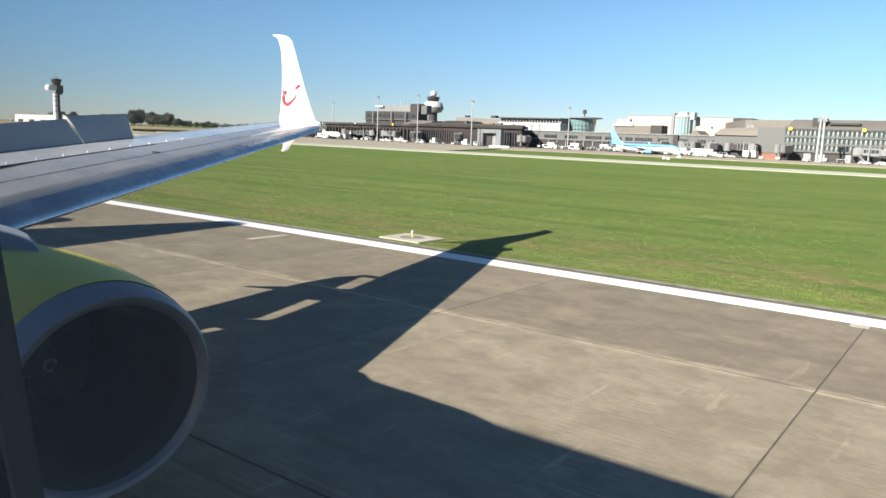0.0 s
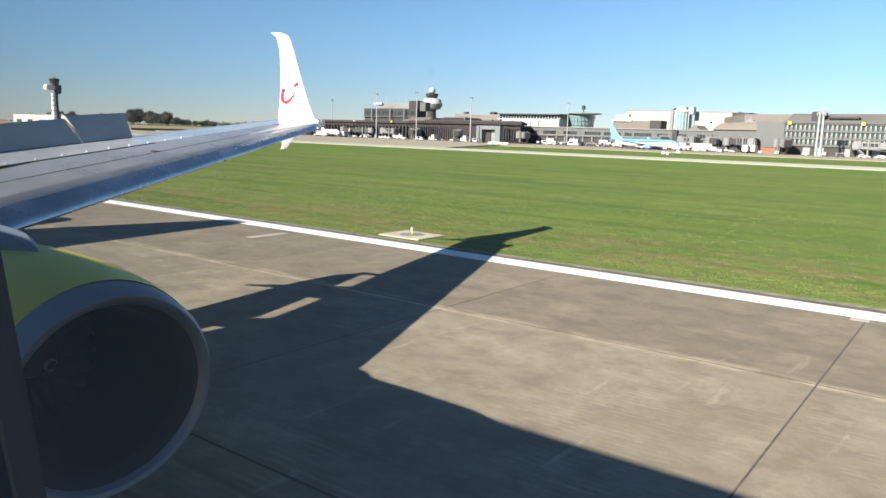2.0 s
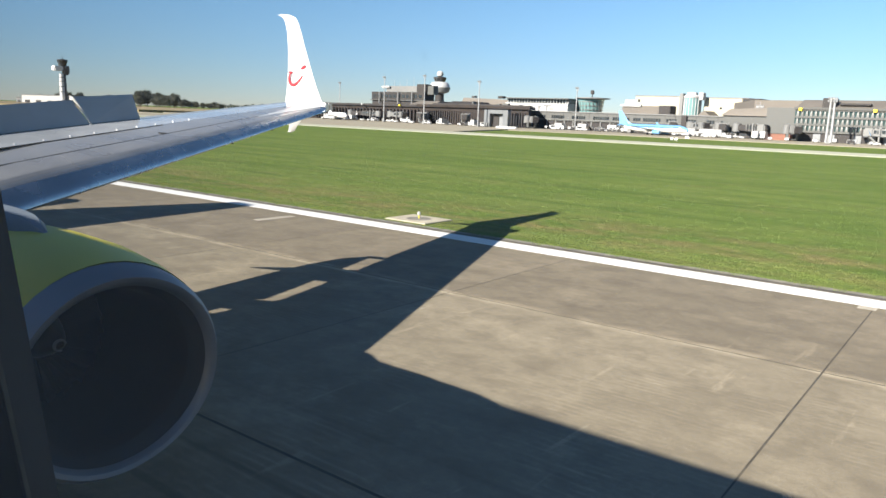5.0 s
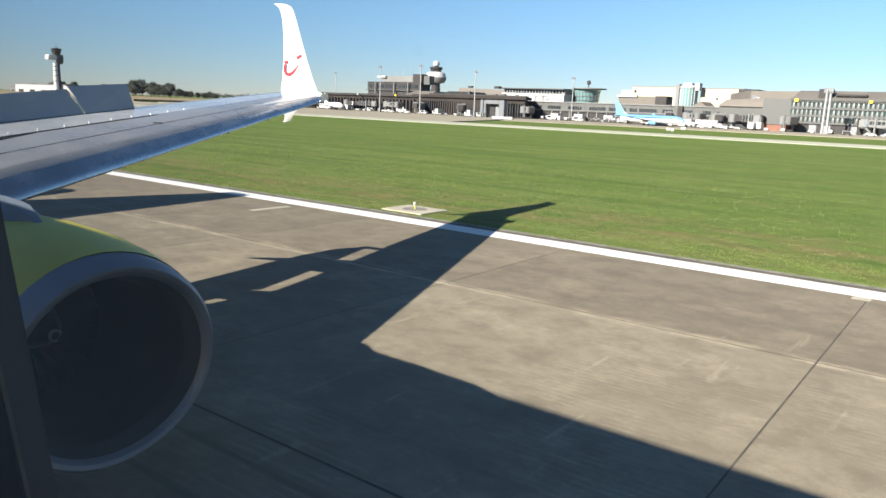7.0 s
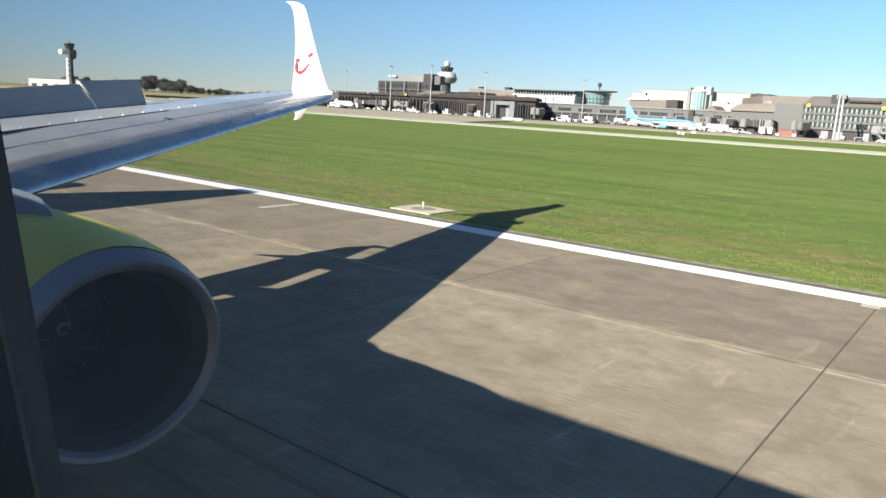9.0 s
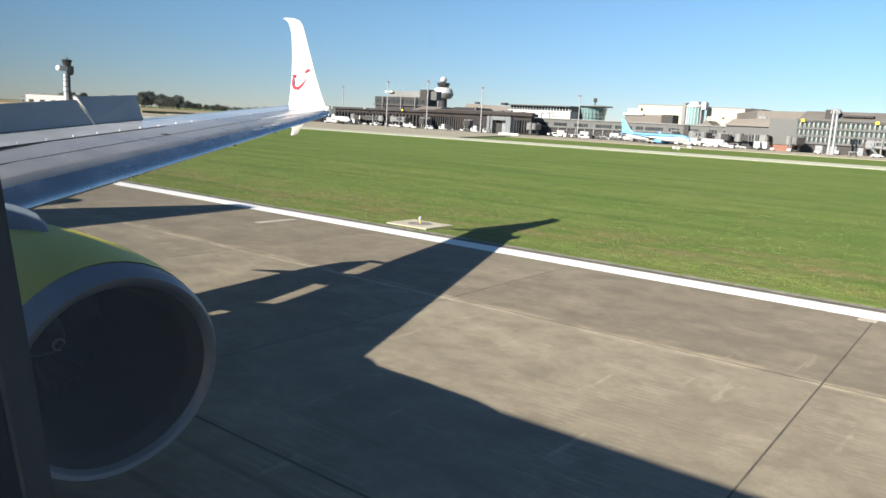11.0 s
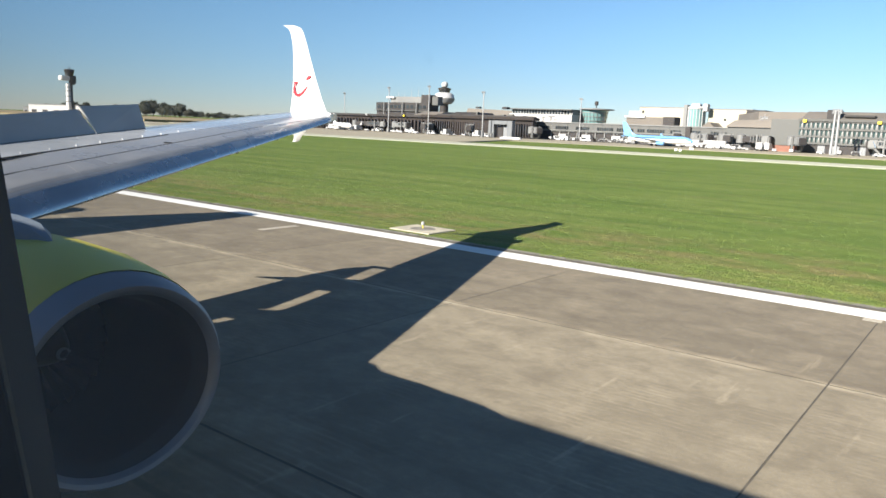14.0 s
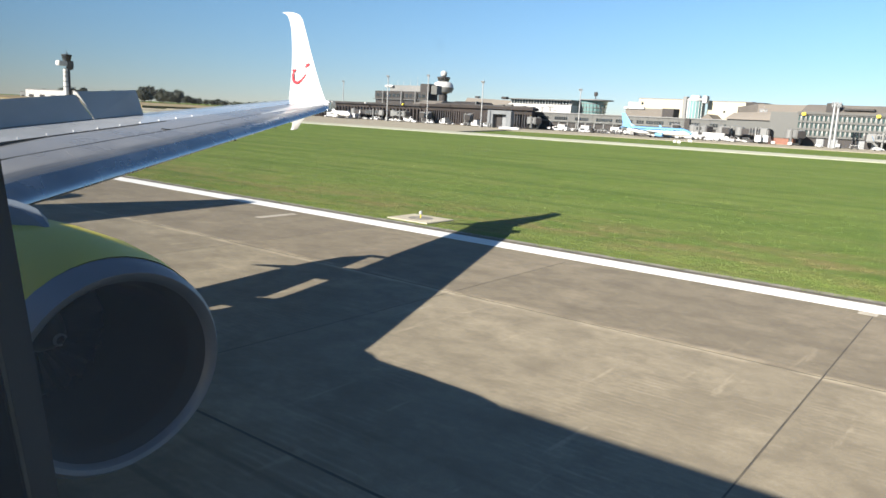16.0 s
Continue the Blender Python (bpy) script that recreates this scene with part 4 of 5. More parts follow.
for k in range(8):
    a = 2 * math.pi * k / 8
    at(drum, "mullion", rod((-431 + 4.2 * math.cos(a), 556 + 4.2 * math.sin(a), 34.7), (-431 + 5.9 * math.cos(a), 556 + 5.9 * math.sin(a), 38.1), 0.2, n=6), M_LGREY)

# grey portal in front of the pier
gate = building("gate_house", -247.5, 380, "grey metal gate house with a dark opening")
for nm, b in (("jamb", box(-256, -251.9, 375, 378.5, GZ, 8.6, 0.15)), ("jamb", box(-242.6, -239, 375, 378.5, GZ, 8.6, 0.15)), ("lintel", box(-251.9, -242.6, 375, 378.5, 6.3, 8.6, 0.15)), ("back", box(-251.9, -242.6, 378.6, 379.4, GZ, 6.3))):
    at(gate, nm, b, M_GREY if nm == "back" else M_GATE)
at(gate, "door", box(-251.6, -247.4, 378.2, 378.5, GZ, 6.2), M_DGREY)
at(gate, "door", box(-246.9, -243.2, 378.2, 378.5, GZ, 5.4), M_LAMP)

# white building behind, with a strip window and unreadable lettering as bars
office = building("office_building", -276, 485, "white flat-roofed building with a strip window")
at(office, "wall", box(-303, -251, 471, 500, GZ, 15.4, 0.1), M_WALL)
at(office, "wall", box(-302, -251, 472.5, 499, 15.4, 18.4), M_LGREY)
at(office, "roof", box(-304, -250, 469, 502, 18.4, 19.1, 0.1), M_GREY)
repeat(office, "pane", box(-0.9, 0.9, -0.2, 0.2, 15.8, 17.9), M_PANE, [(-300 + 2.4 * k, 472.2, 0) for k in range(20)])
repeat(office, "mullion", box(-0.2, 0.2, -0.3, 0.2, 15.4, 18.4), M_WALL, [(-301.2 + 2.4 * k, 472.2, 0) for k in range(21)])
for x0, x1, z0, z1 in ((-275, -272, 12.9, 13.8), (-274.5, -273.5, 10.2, 13), (-270, -264, 13.4, 14.2), (-268, -267, 10.5, 13.5), (-265.5, -262, 11.2, 12.0)):
    at(office, "lettering_bar", box(x0, x1, 470.7, 471.1, z0, z1), M_LGREY)
at(office, "side_wing", box(-262, -252, 468, 471, GZ, 8.5, 0.1), M_GREY)

GTX = -243.0
glass_tower = building("glass_tower", GTX, 490, "round green glass tower under a flat disc roof", "tower")
at(glass_tower, "wall", lathe([(8.0, GZ), (8.0, 8), (8.8, 14), (9.8, 19.4)], n=32, centre=(GTX, 490, 0)), M_TOWERGLASS, "green tinted glass", True)
for z in (8.8, 11.6, 14.4, 17.2):
    at(glass_tower, "band", lathe([(8.3 + 0.10 * (z - 8), z), (8.7 + 0.11 * (z - 8), z + 0.1), (8.7 + 0.11 * (z - 8), z + 0.45), (8.3 + 0.1 * (z - 8), z + 0.5)], n=32, centre=(GTX, 490, 0)), M_LGREY, "pale floor band", True)
repeat(glass_tower, "mullion", box(-0.12, 0.12, -0.12, 0.12, 8, 19.3), M_GREY, [(GTX + 9.4 * math.cos(a), 490 + 9.4 * math.sin(a), 0) for a in [math.pi + math.pi * (k + 0.5) / 12 for k in range(12)]])
at(glass_tower, "roof", lathe([(9.0, 19.3), (12.4, 19.7), (12.4, 20.3), (0.1, 20.9)], n=32, centre=(GTX + 1.5, 490, 0)), M_LGREY, "flat disc roof", True)
at(glass_tower, "aerial", rod((GTX + 1, 490, 20.5), (GTX + 1, 490, 24), 0.35, n=8), M_DGREY)
at(glass_tower, "antenna", box(GTX - 0.2, GTX + 2.2, 489, 491, 22.8, 25.8, 0.4), M_DGREY)

# long low grey hall
hall = building("terminal_hall", -190, 430, "long grey terminal hall with a strip of dark windows")
at(hall, "wall", box(-259, -118, 421, 446, GZ, 3.6), M_DGREY)
at(hall, "wall", box(-260, -118, 420, 447, 3.6, 8.9, 0.15), M_GREY)
at(hall, "roof", box(-261, -117, 419.4, 447.6, 8.9, 9.5, 0.1), M_LGREY)
rng_hall = random.Random(21)
panes = []
x = -257.0
while x < -120:
    for k in range(rng_hall.randint(3, 7)):
        panes.append((x, 420.0, 0))
        x += 1.55
    x += rng_hall.uniform(1.2, 6.0)
repeat(hall, "pane", box(-0.62, 0.62, -0.15, 0.2, 5.0, 6.9), M_PANE, panes)
repeat(hall, "panel_joint", box(-0.06, 0.06, -0.08, 0.2, 3.7, 8.8), M_DGREY, [(-256.4 + 6.0 * k, 420.0, 0) for k in range(23)])
at(hall, "sill_band", box(-260.1, -117.9, 419.7, 420.1, 4.3, 4.6), M_LGREY)
repeat(hall, "column", box(-0.35, 0.35, -0.35, 0.35, GZ, 3.6), M_LGREY, [(-238 + 6.2 * k, 420.6, 0) for k in range(19)])
at(hall, "stair_core", box(-150.5, -147.6, 418.5, 421, GZ, 9.2), M_DGREY)

store = building("storage_building", -195, 500, "taupe flat storage block behind the hall")
at(store, "wall", box(-206, -180.5, 462, 474, GZ, 15.0, 0.2), M_TAUPE)
at(store, "wall", box(-181, -173.5, 461.5, 472, GZ, 15.4, 0.2), M_DGREY)
at(store, "eave", box(-207, -193, 461, 463, 14.4, 15.7, 0.1), M_WALL)

cream = building("cream_building", -200, 540, "cream rendered building behind the terminal")
at(cream, "wall", box(-222, -187, 520, 560, GZ, 23.2, 0.1), M_CREAM)
at(cream, "wall", box(-231, -222, 522, 560, GZ, 20.6, 0.1), M_CREAM)
at(cream, "parapet", box(-222.3, -186.7, 519.7, 560.3, 23.2, 23.8), M_LGREY)
at(cream, "pane", box(-220, -218.5, 519.8, 520.1, 19, 21), M_PANE)
for k in range(3):
    at(cream, "pane", box(-229.5 + 2.6 * k, -228.3 + 2.6 * k, 521.8, 522.1, 15, 17), M_PANE)

silo = building("glass_stair_tower", -179, 514, "silver and glass cylinder stair tower", "tower")
at(silo, "wall", lathe([(5.4, GZ), (5.4, 22.6)], n=24, centre=(-178.6, 515, 0)), M_TOWERGLASS, "bluish glass cylinder", True)
repeat(silo, "mullion", box(-0.22, 0.22, -0.25, 0.25, GZ, 23), M_STEEL, [(-178.6 + 5.4 * math.cos(a), 515 + 5.4 * math.sin(a), 0) for a in [math.pi + math.pi * k / 8 for k in range(9)]])
at(silo, "roof", lathe([(5.9, 22.4), (6.1, 23.4), (5.0, 24.2), (0.1, 24.8)], n=24, centre=(-178.6, 515, 0)), M_WALL, "white domed cap", True)
at(silo, "plant_room", box(-183, -177, 516, 521, 23.5, 26.2, 0.3), M_WALL)
at(silo, "plant_room", box(-173.5, -170.5, 512, 518, 21, 26, 0.3), M_WALL)
at(silo, "shaft", box(-186.6, -184.2, 512, 517, GZ, 25.2, 0.1), M_LGREY)

cream = building("cream_building", -158, 540, "wide cream rendered building with a grey end")
at(cream, "wall", box(-172, -143, 520, 560, GZ, 22.6, 0.1), M_CREAM)
at(cream, "wall", box(-142.6, -131, 505, 556, GZ, 22.2, 0.1), M_DGREY, "dark grey end block")
at(cream, "parapet", box(-172.3, -142.7, 519.7, 560.3, 22.6, 23.2), M_LGREY)
at(cream, "pane", box(-161, -159.6, 519.8, 520.1, 15.2, 16.6), M_PANE)
at(cream, "gable", loft([[(-172, 500, 8), (-158, 500, 8), (-158, 520, 8), (-172, 520, 8)], [(-165.5, 500, 13.6), (-164.5, 500, 13.6), (-164.5, 520, 13.6), (-165.5, 520, 13.6)]]), M_TAUPE)

link = building("terminal_link", -100, 410, "taupe-grey windowless terminal link block")
at(link, "wall", prism([(-121, 398), (-104, 396), (-84.5, 394), (-84, 440), (-121, 440)], GZ, 9.6), M_GREY)
at(link, "roof", loft([[(-122, 397, 9.6), (-84, 393, 9.6), (-84, 441, 9.6), (-122, 441, 9.6)], [(-118, 399, 13.0), (-84, 395, 14.6), (-84, 440, 15), (-118, 440, 13)]]), M_TAUPE)
at(link, "wall", box(-98, -85, 391, 396, 1.4, 14.0, 0.1), M_GREY)
at(link, "base_wall", box(-98, -85, 391.4, 396, GZ, 1.4), M_BRICK, "red-brown brick base")
at(link, "roof", prism([(-112, 420), (-60, 410), (-30, 410), (-20, 470), (-140, 480)], 13, 18.4), M_TAUPE)
at(link, "plant_room", box(-128, -121, 470, 490, 10, 20.0), M_GREY)

pier2 = building("terminal_pier", -50, 400, "ribbed terminal pier with green glass bands")
at(pier2, "wall", box(-84, 40, 386.4, 430, GZ, 2.6), M_DGREY)
at(pier2, "wall", box(-84, 40, 386.4, 430, 2.6, 13.2), M_GREEN, "green tinted glass wall")
at(pier2, "roof", box(-84.5, 40, 385, 431, 13.2, 14.4, 0.1), M_RIB)
at(pier2, "roof", loft([[(-84, 388, 14.4), (40, 388, 14.4), (15, 430, 14.4), (-84, 430, 14.4)], [(-84, 402, 18.3), (40, 402, 18.8), (15, 430, 18.8), (-84, 430, 18.3)]]), M_TAUPE)
for z in (2.5, 5.8, 9.3, 12.7):
    at(pier2, "floor_band", box(-84, -39.4, 385.5, 386.6, z, z + 0.9, 0.05), M_GREY, "grey spandrel band")
for z0 in (3.4, 6.7, 10.2):
    fin_bm = loft([[(-w, y, z) for w, y, z in ((0.62, -1.0, z0), (-0.62, -1.0, z0), (-0.62, 0.1, z0), (0.62, 0.1, z0))], [(-w, y, z0 + 1.2) for w, y in ((0.42, -1.0), (-0.42, -1.0), (-0.42, 0.1), (0.42, 0.1))], [(-w, y, z0 + 2.3) for w, y in ((0.28, -0.8), (-0.28, -0.8), (-0.28, 0.1), (0.28, 0.1))]])
    repeat(pier2, "fin", fin_bm, M_FACADE_FIN, [(-82.6 + 1.95 * k, 386.3, 0) for k in range(22)])
    repeat(pier2, "pane", box(-0.7, 0.7, -0.1, 0.1, z0 + 0.1, z0 + 2.3), M_GREEN, [(-81.62 + 1.95 * k, 386.3, 0) for k in range(21)])
for x in (-75, -69, -58, -52, -46):
    at(pier2, "service_door", box(x, x + 3.2, 386.1, 386.6, GZ, 2.0, 0.05), M_LAMP)
fin_bm = bmesh.new()
add_box(fin_bm, -0.36, 0.36, -1.2, 0.1, 1.0, 14.2, 0.06)
repeat(pier2, "fin", fin_bm, M_FIN, [(-39 + 1.95 * k, 385.4, 0) for k in range(41)])
at(pier2, "plant_room", box(-73, -67.5, 388, 396, 14.4, 18.8, 0.2), M_DGREY)
at(pier2, "plant_room", box(-42.5, -34, 400, 410, 14.4, 22.5, 0.2), M_DGREY)
at(pier2, "plant_room", box(-5.7, 9.7, 400, 412, 14.4, 22.5, 0.2), M_DGREY)
at(pier2, "skylight", box(-66, -53, 389, 393, 15.6, 16.6, 0.2), M_DGREY)
for x in (-81.5, -50.5):
    at(pier2, "sign", box(x - 0.8, x + 0.8, 384.3, 385, 12.6, 14.0, 0.15), M_YELLOW, "small yellow square sign")


# ---- further along the apron ----
deck = building("parking_deck", 58, 500, "long grey open parking building with white roof canopies")
at(deck, "wall", box(4, 113, 482, 520, GZ, 2.2), M_DGREY)
for z in (2.2, 5.4, 8.6):
    at(deck, "parapet", box(4, 113, 479.5, 520, z, z + 1.1, 0.05), M_LGREY)
    at(deck, "dark_storey", box(5, 112, 484, 519, z + 1.1, z + 3.2), M_DGREY)
at(deck, "roof", box(3.5, 113.5, 479, 521, 11.8, 12.3, 0.1), M_LGREY)
for k in range(10):
    at(deck, "canopy", loft([[(4 + 10.9 * k + dx, y, z) for dx, z in ((0, 12.3), (2.7, 13.1), (5.4, 13.4), (8.1, 13.1), (10.8, 12.3))] for y in (479, 520)]), M_WALL, "white curved canopy")
repeat(deck, "post", box(-0.3, 0.3, -0.3, 0.3, GZ, 11.8), M_LGREY, [(6 + 6.05 * k, 480.2, 0) for k in range(18)])
for x0, x1 in ((18.8, 28.5), (98.8, 108)):
    at(deck, "stair_core", lathe([(4.6, GZ), (4.6, 13.6), (0.1, 13.9)], n=16, centre=((x0 + x1) / 2, 476, 0)), M_DGREY, "dark round stair core", True)

cabin = building("site_office", 63.5, 425, "small white flat-roofed cabin building with dark windows")
at(cabin, "wall", box(57.5, 69.5, 420, 430, GZ, 4.6, 0.1), M_WALL)
at(cabin, "roof", box(57.2, 69.8, 419.7, 430.3, 4.6, 4.9, 0.05), M_LGREY)
for x in (60.5, 64.5):
    for z in (0.8, 2.9):
        at(cabin, "pane", box(x, x + 1.3, 419.8, 420.1, z, z + 1.1), M_PANE)

hangar = building("hangar", 140, 470, "tall white hangar with dark brown vertical window strips", "hangar")
at(hangar, "wall", box(111, 190, 440, 500, GZ, 20.2, 0.2), M_WALL)
at(hangar, "roof", box(110.5, 190.5, 439.5, 500.5, 20.2, 20.9, 0.1), M_LGREY)
for k in range(10):
    x = 117 + 7.25 * k
    at(hangar, "strip_frame", box(x - 0.2, x + 1.7, 439.7, 440.1, 4.6, 19.0), M_BRICK, "brown strip frame")
    at(hangar, "pane", box(x + 0.1, x + 1.4, 439.5, 439.9, 4.9, 18.7), M_PANE)

# ---- control tower and sheds, far off ----
tower = building("control_tower", -1182, 567, "tall concrete control tower with a dark glazed cab", "tower")
TX, TY = -1182, 570
at(tower, "shaft", lathe([(3.8, GZ), (3.2, 46)], n=20, centre=(TX, TY - 2.5, 0)), M_SHAFT, "white shaft", True)
at(tower, "lift_shaft", box(TX - 2, TX + 2, TY + 1, TY + 4, GZ, 50, 0.5), M_GREY)
at(tower, "platform", box(TX - 6, TX + 5, TY - 15, TY - 1, 50.0, 57.5, 1.2), M_SHAFT, "white cantilevered platform")
at(tower, "collar", lathe([(3, 44), (5, 46.5), (5.6, 51), (5.4, 55), (5, 58)], n=20, centre=(TX + 1, TY + 4, 0)), M_GREY, "", True)
at(tower, "cab", lathe([(5, 57), (6, 60), (7.2, 65), (6, 66), (0.2, 67)], n=16, centre=(TX, TY, 0)), M_PANE, "dark glazed cab")
at(tower, "cab_roof", lathe([(7.6, 65.5), (7.6, 67), (2, 68), (0.2, 68)], n=16, centre=(TX, TY, 0)), M_DGREY)
at(tower, "aerial", rod((TX, TY, 67), (TX, TY, 74), 0.5, 0.25, 6), M_DGREY)
at(tower, "aerial", rod((TX + 3, TY, 67), (TX + 3, TY, 71), 0.4, 0.2, 6), M_DGREY)
for z in (18, 26, 34, 40):
    at(tower, "band", lathe([(4.15, z), (4.3, z), (4.3, z + 1), (4.1, z + 1)], n=16, centre=(TX, TY - 2.5, 0)), M_LGREY)

for x0, x1, y0, z1, mt, lab in ((-1340, -1168, 575, 12.6, M_WALL, "long low white airport shed with dark doors"), (-1160, -1130, 580, 11, M_DGREY, "dark low shed beside the tower"), (-1420, -1330, 600, 8, M_LGREY, "pale grey low hangar")):
    shed = building("shed", (x0 + x1) / 2, y0 + 20, lab, "shed")
    at(shed, "wall", box(x0, x1, y0, y0 + 40, GZ, z1), mt)
    at(shed, "roof", box(x0 - 1, x1 + 1, y0 - 1, y0 + 41, z1, z1 + 0.9), M_LGREY)
    for k in range(4):
        w = (x1 - x0) / 5
        xa = x0 + w * (0.35 + 1.15 * k)
        at(shed, "door", box(xa, xa + w * 0.5, y0 - 0.4, y0, GZ, z1 * 0.34), M_DGREY)

# ---- apron things ----


def mast(x, y, h, twin, lab):
    """A floodlight mast on a footing, with a head frame and lamps."""
    m = empty("floodlight_mast", x, y, GZ, lab, "mast", "apron floodlight masts")
    part("footing", box(-1.0, 1.0, -1.0, 1.0, 0, 0.5, 0.1), M_LGREY, m)
    for dx in ((-0.95, 0.95) if twin else (0,)):
        part("pole", rod((dx, 0, 0.4), (dx * 0.8, 0, h), 0.55 if twin else 0.40, 0.45 if twin else 0.25, 10), M_STEEL, m, smooth=True)
    wide = 1.9 if twin else 1.15
    part("head_frame", box(-wide, wide, -0.4, 0.4, h - 0.3, h + 0.05, 0.05), M_STEEL, m)
    for dx in (-0.84, -0.28, 0.28, 0.84):
        part("floodlight", box(dx * wide - 0.28, dx * wide + 0.28, -0.9, -0.2, h + 0.05, h + 0.75, 0.08), M_LAMP, m)
        if twin:
            part("floodlight", box(dx * wide - 0.34, dx * wide + 0.34, -0.9, -0.2, h - 1.5, h - 0.5, 0.08), M_LAMP, m)
    for s in (-1, 1):
        part("bracket", rod((s * 0.4, 0, h - 1.6), (s * wide * 0.9, 0, h - 0.2), 0.10, n=6), M_STEEL, m)
    if twin:
        for z in range(3, int(h) - 1, 3):
            part("rung", rod((-0.9, 0, z), (0.9, 0, z), 0.10, n=6), M_STEEL, m)
    part("lightning_rod", rod((0, 0, h), (0, 0, h + 2.2), 0.1, 0.05, 6), M_STEEL, m)
    return m


for x, y, h, tw, lab in ((-435, 430, 27, False, "pale steel floodlight mast"), (-342, 380, 28.2, False, "pale steel floodlight mast"), (-307, 380, 29, False, "pale steel floodlight mast"),
                         (-255.5, 368, 24.8, False, "pale steel floodlight mast"), (-217.8, 420, 24, False, "pale steel floodlight mast"), (-103.8, 400, 15, True, "twin-pole grey floodlight mast"), (-64.2, 363, 18, True, "twin-pole grey floodlight mast"),
                         (-8, 365, 16, True, "twin-pole grey floodlight mast"), (38.5, 365, 15, True, "twin-pole grey floodlight mast")):
    mast(x, y, h + 1.45, tw, lab)


def jet_bridge(x, y, turn, length, lab, body=None):
    """A passenger bridge: rotunda, two tunnels, cab, wheel bogie with legs."""
    j = empty("jet_bridge", x, y, GZ, lab, "jet bridge", "jet bridges")
    j.matrix_basis = pose(x, y, GZ, 0, 0, turn)
    part("rotunda", lathe([(2.2, 3.4), (2.2, 7.4), (0.1, 8.0)], n=16), M_LGREY, j, smooth=True)
    part("column", rod((0, 0, 0), (0, 0, 3.5), 0.7), M_GREY, j)
    part("tunnel", box(1.5, length * 0.6, -1.5, 1.5, 3.9, 6.9, 0.15), body or M_LGREY, j)
    part("tunnel", box(length * 0.5, length, -1.75, 1.75, 3.7, 7.2, 0.15), body or M_LGREY, j)
    for s in (-1, 1):
        part("window_strip", box(length * 0.5 + 0.4, length - 0.6, s * 1.75 - 0.05, s * 1.75 + 0.05, 5.0, 6.5), M_PANE, j)
        n = max(2, int(length / 3))
        for k in range(n + 1):
            xr = length * (0.5 + 0.5 * k / n)
            part("rib", box(xr - 0.12, xr + 0.12, s * 1.78 - 0.08, s * 1.78 + 0.08, 3.7, 7.25), M_LGREY, j)
        part("lift_column", box(length * 0.8 - 0.35, length * 0.8 + 0.35, s * 2.25 - 0.3, s * 2.25 + 0.3, 0.8, 7.9, 0.08), M_LGREY, j)
    part("cab", box(length - 0.4, length + 3.6, -2.3, 2.3, 3.4, 7.4, 0.5), M_LGREY, j)
    part("bellows", box(length + 3.5, length + 4.4, -1.9, 1.9, 3.5, 7.0, 0.3), M_DGREY, j)
    for s in (-1, 1):
        part("leg", rod((length * 0.8, s * 1.9, 0.6), (length * 0.8, s * 1.9, 5.5), 0.3), M_GREY, j)
        part("wheel", rod((length * 0.8, s * 1.5, 0.6), (length * 0.8, s * 2.2, 0.6), 0.6, n=14), M_BLACK, j)
    part("bogie", box(length * 0.8 - 0.8, length * 0.8 + 0.8, -2, 2, 0.5, 1.1, 0.1), M_GREY, j)
    part("stair", loft([[(length + 0.2, 2.4, 3.6), (length + 1.2, 2.4, 3.6), (length + 1.2, 2.4, 3.3), (length + 0.2, 2.4, 3.3)], [(length - 3.4, 3.2, 0.2), (length - 2.4, 3.2, 0.2), (length - 2.4, 3.2, 0.0), (length - 3.4, 3.2, 0.0)]]), M_GREY, j)
    return j


for x, y, turn, L, lab in ((-352, 398, -25, 20, "white and grey passenger bridge"), (-281, 392, -60, 12, "short white passenger bridge"), (-238, 396, -35, 8, "short white passenger bridge"), (-128, 414, -20, 18, "white and grey passenger bridge"),
                           (-112, 392, -12, 12, "grey passenger bridge with dark tunnel"), (-86, 384, -50, 6, "short white passenger bridge"), (-36, 383, 182, 14, "long grey passenger bridge"), (-395, 402, 8, 24, "long dark grey passenger bridge"),
                           (-151, 408, -70, 9, "short white passenger bridge"), (-140, 404, -35, 10, "short white passenger bridge"), (-120, 400, -80, 8, "short pale passenger bridge"), (-318, 396, -75, 8, "short white passenger bridge"),
                           (3, 380, -20, 16, "pale passenger bridge with stair"), (20, 381, -12, 26, "long pale passenger bridge")):
    jet_bridge(x, y, turn, L, lab, M_DGREY if "dark" in lab else None)


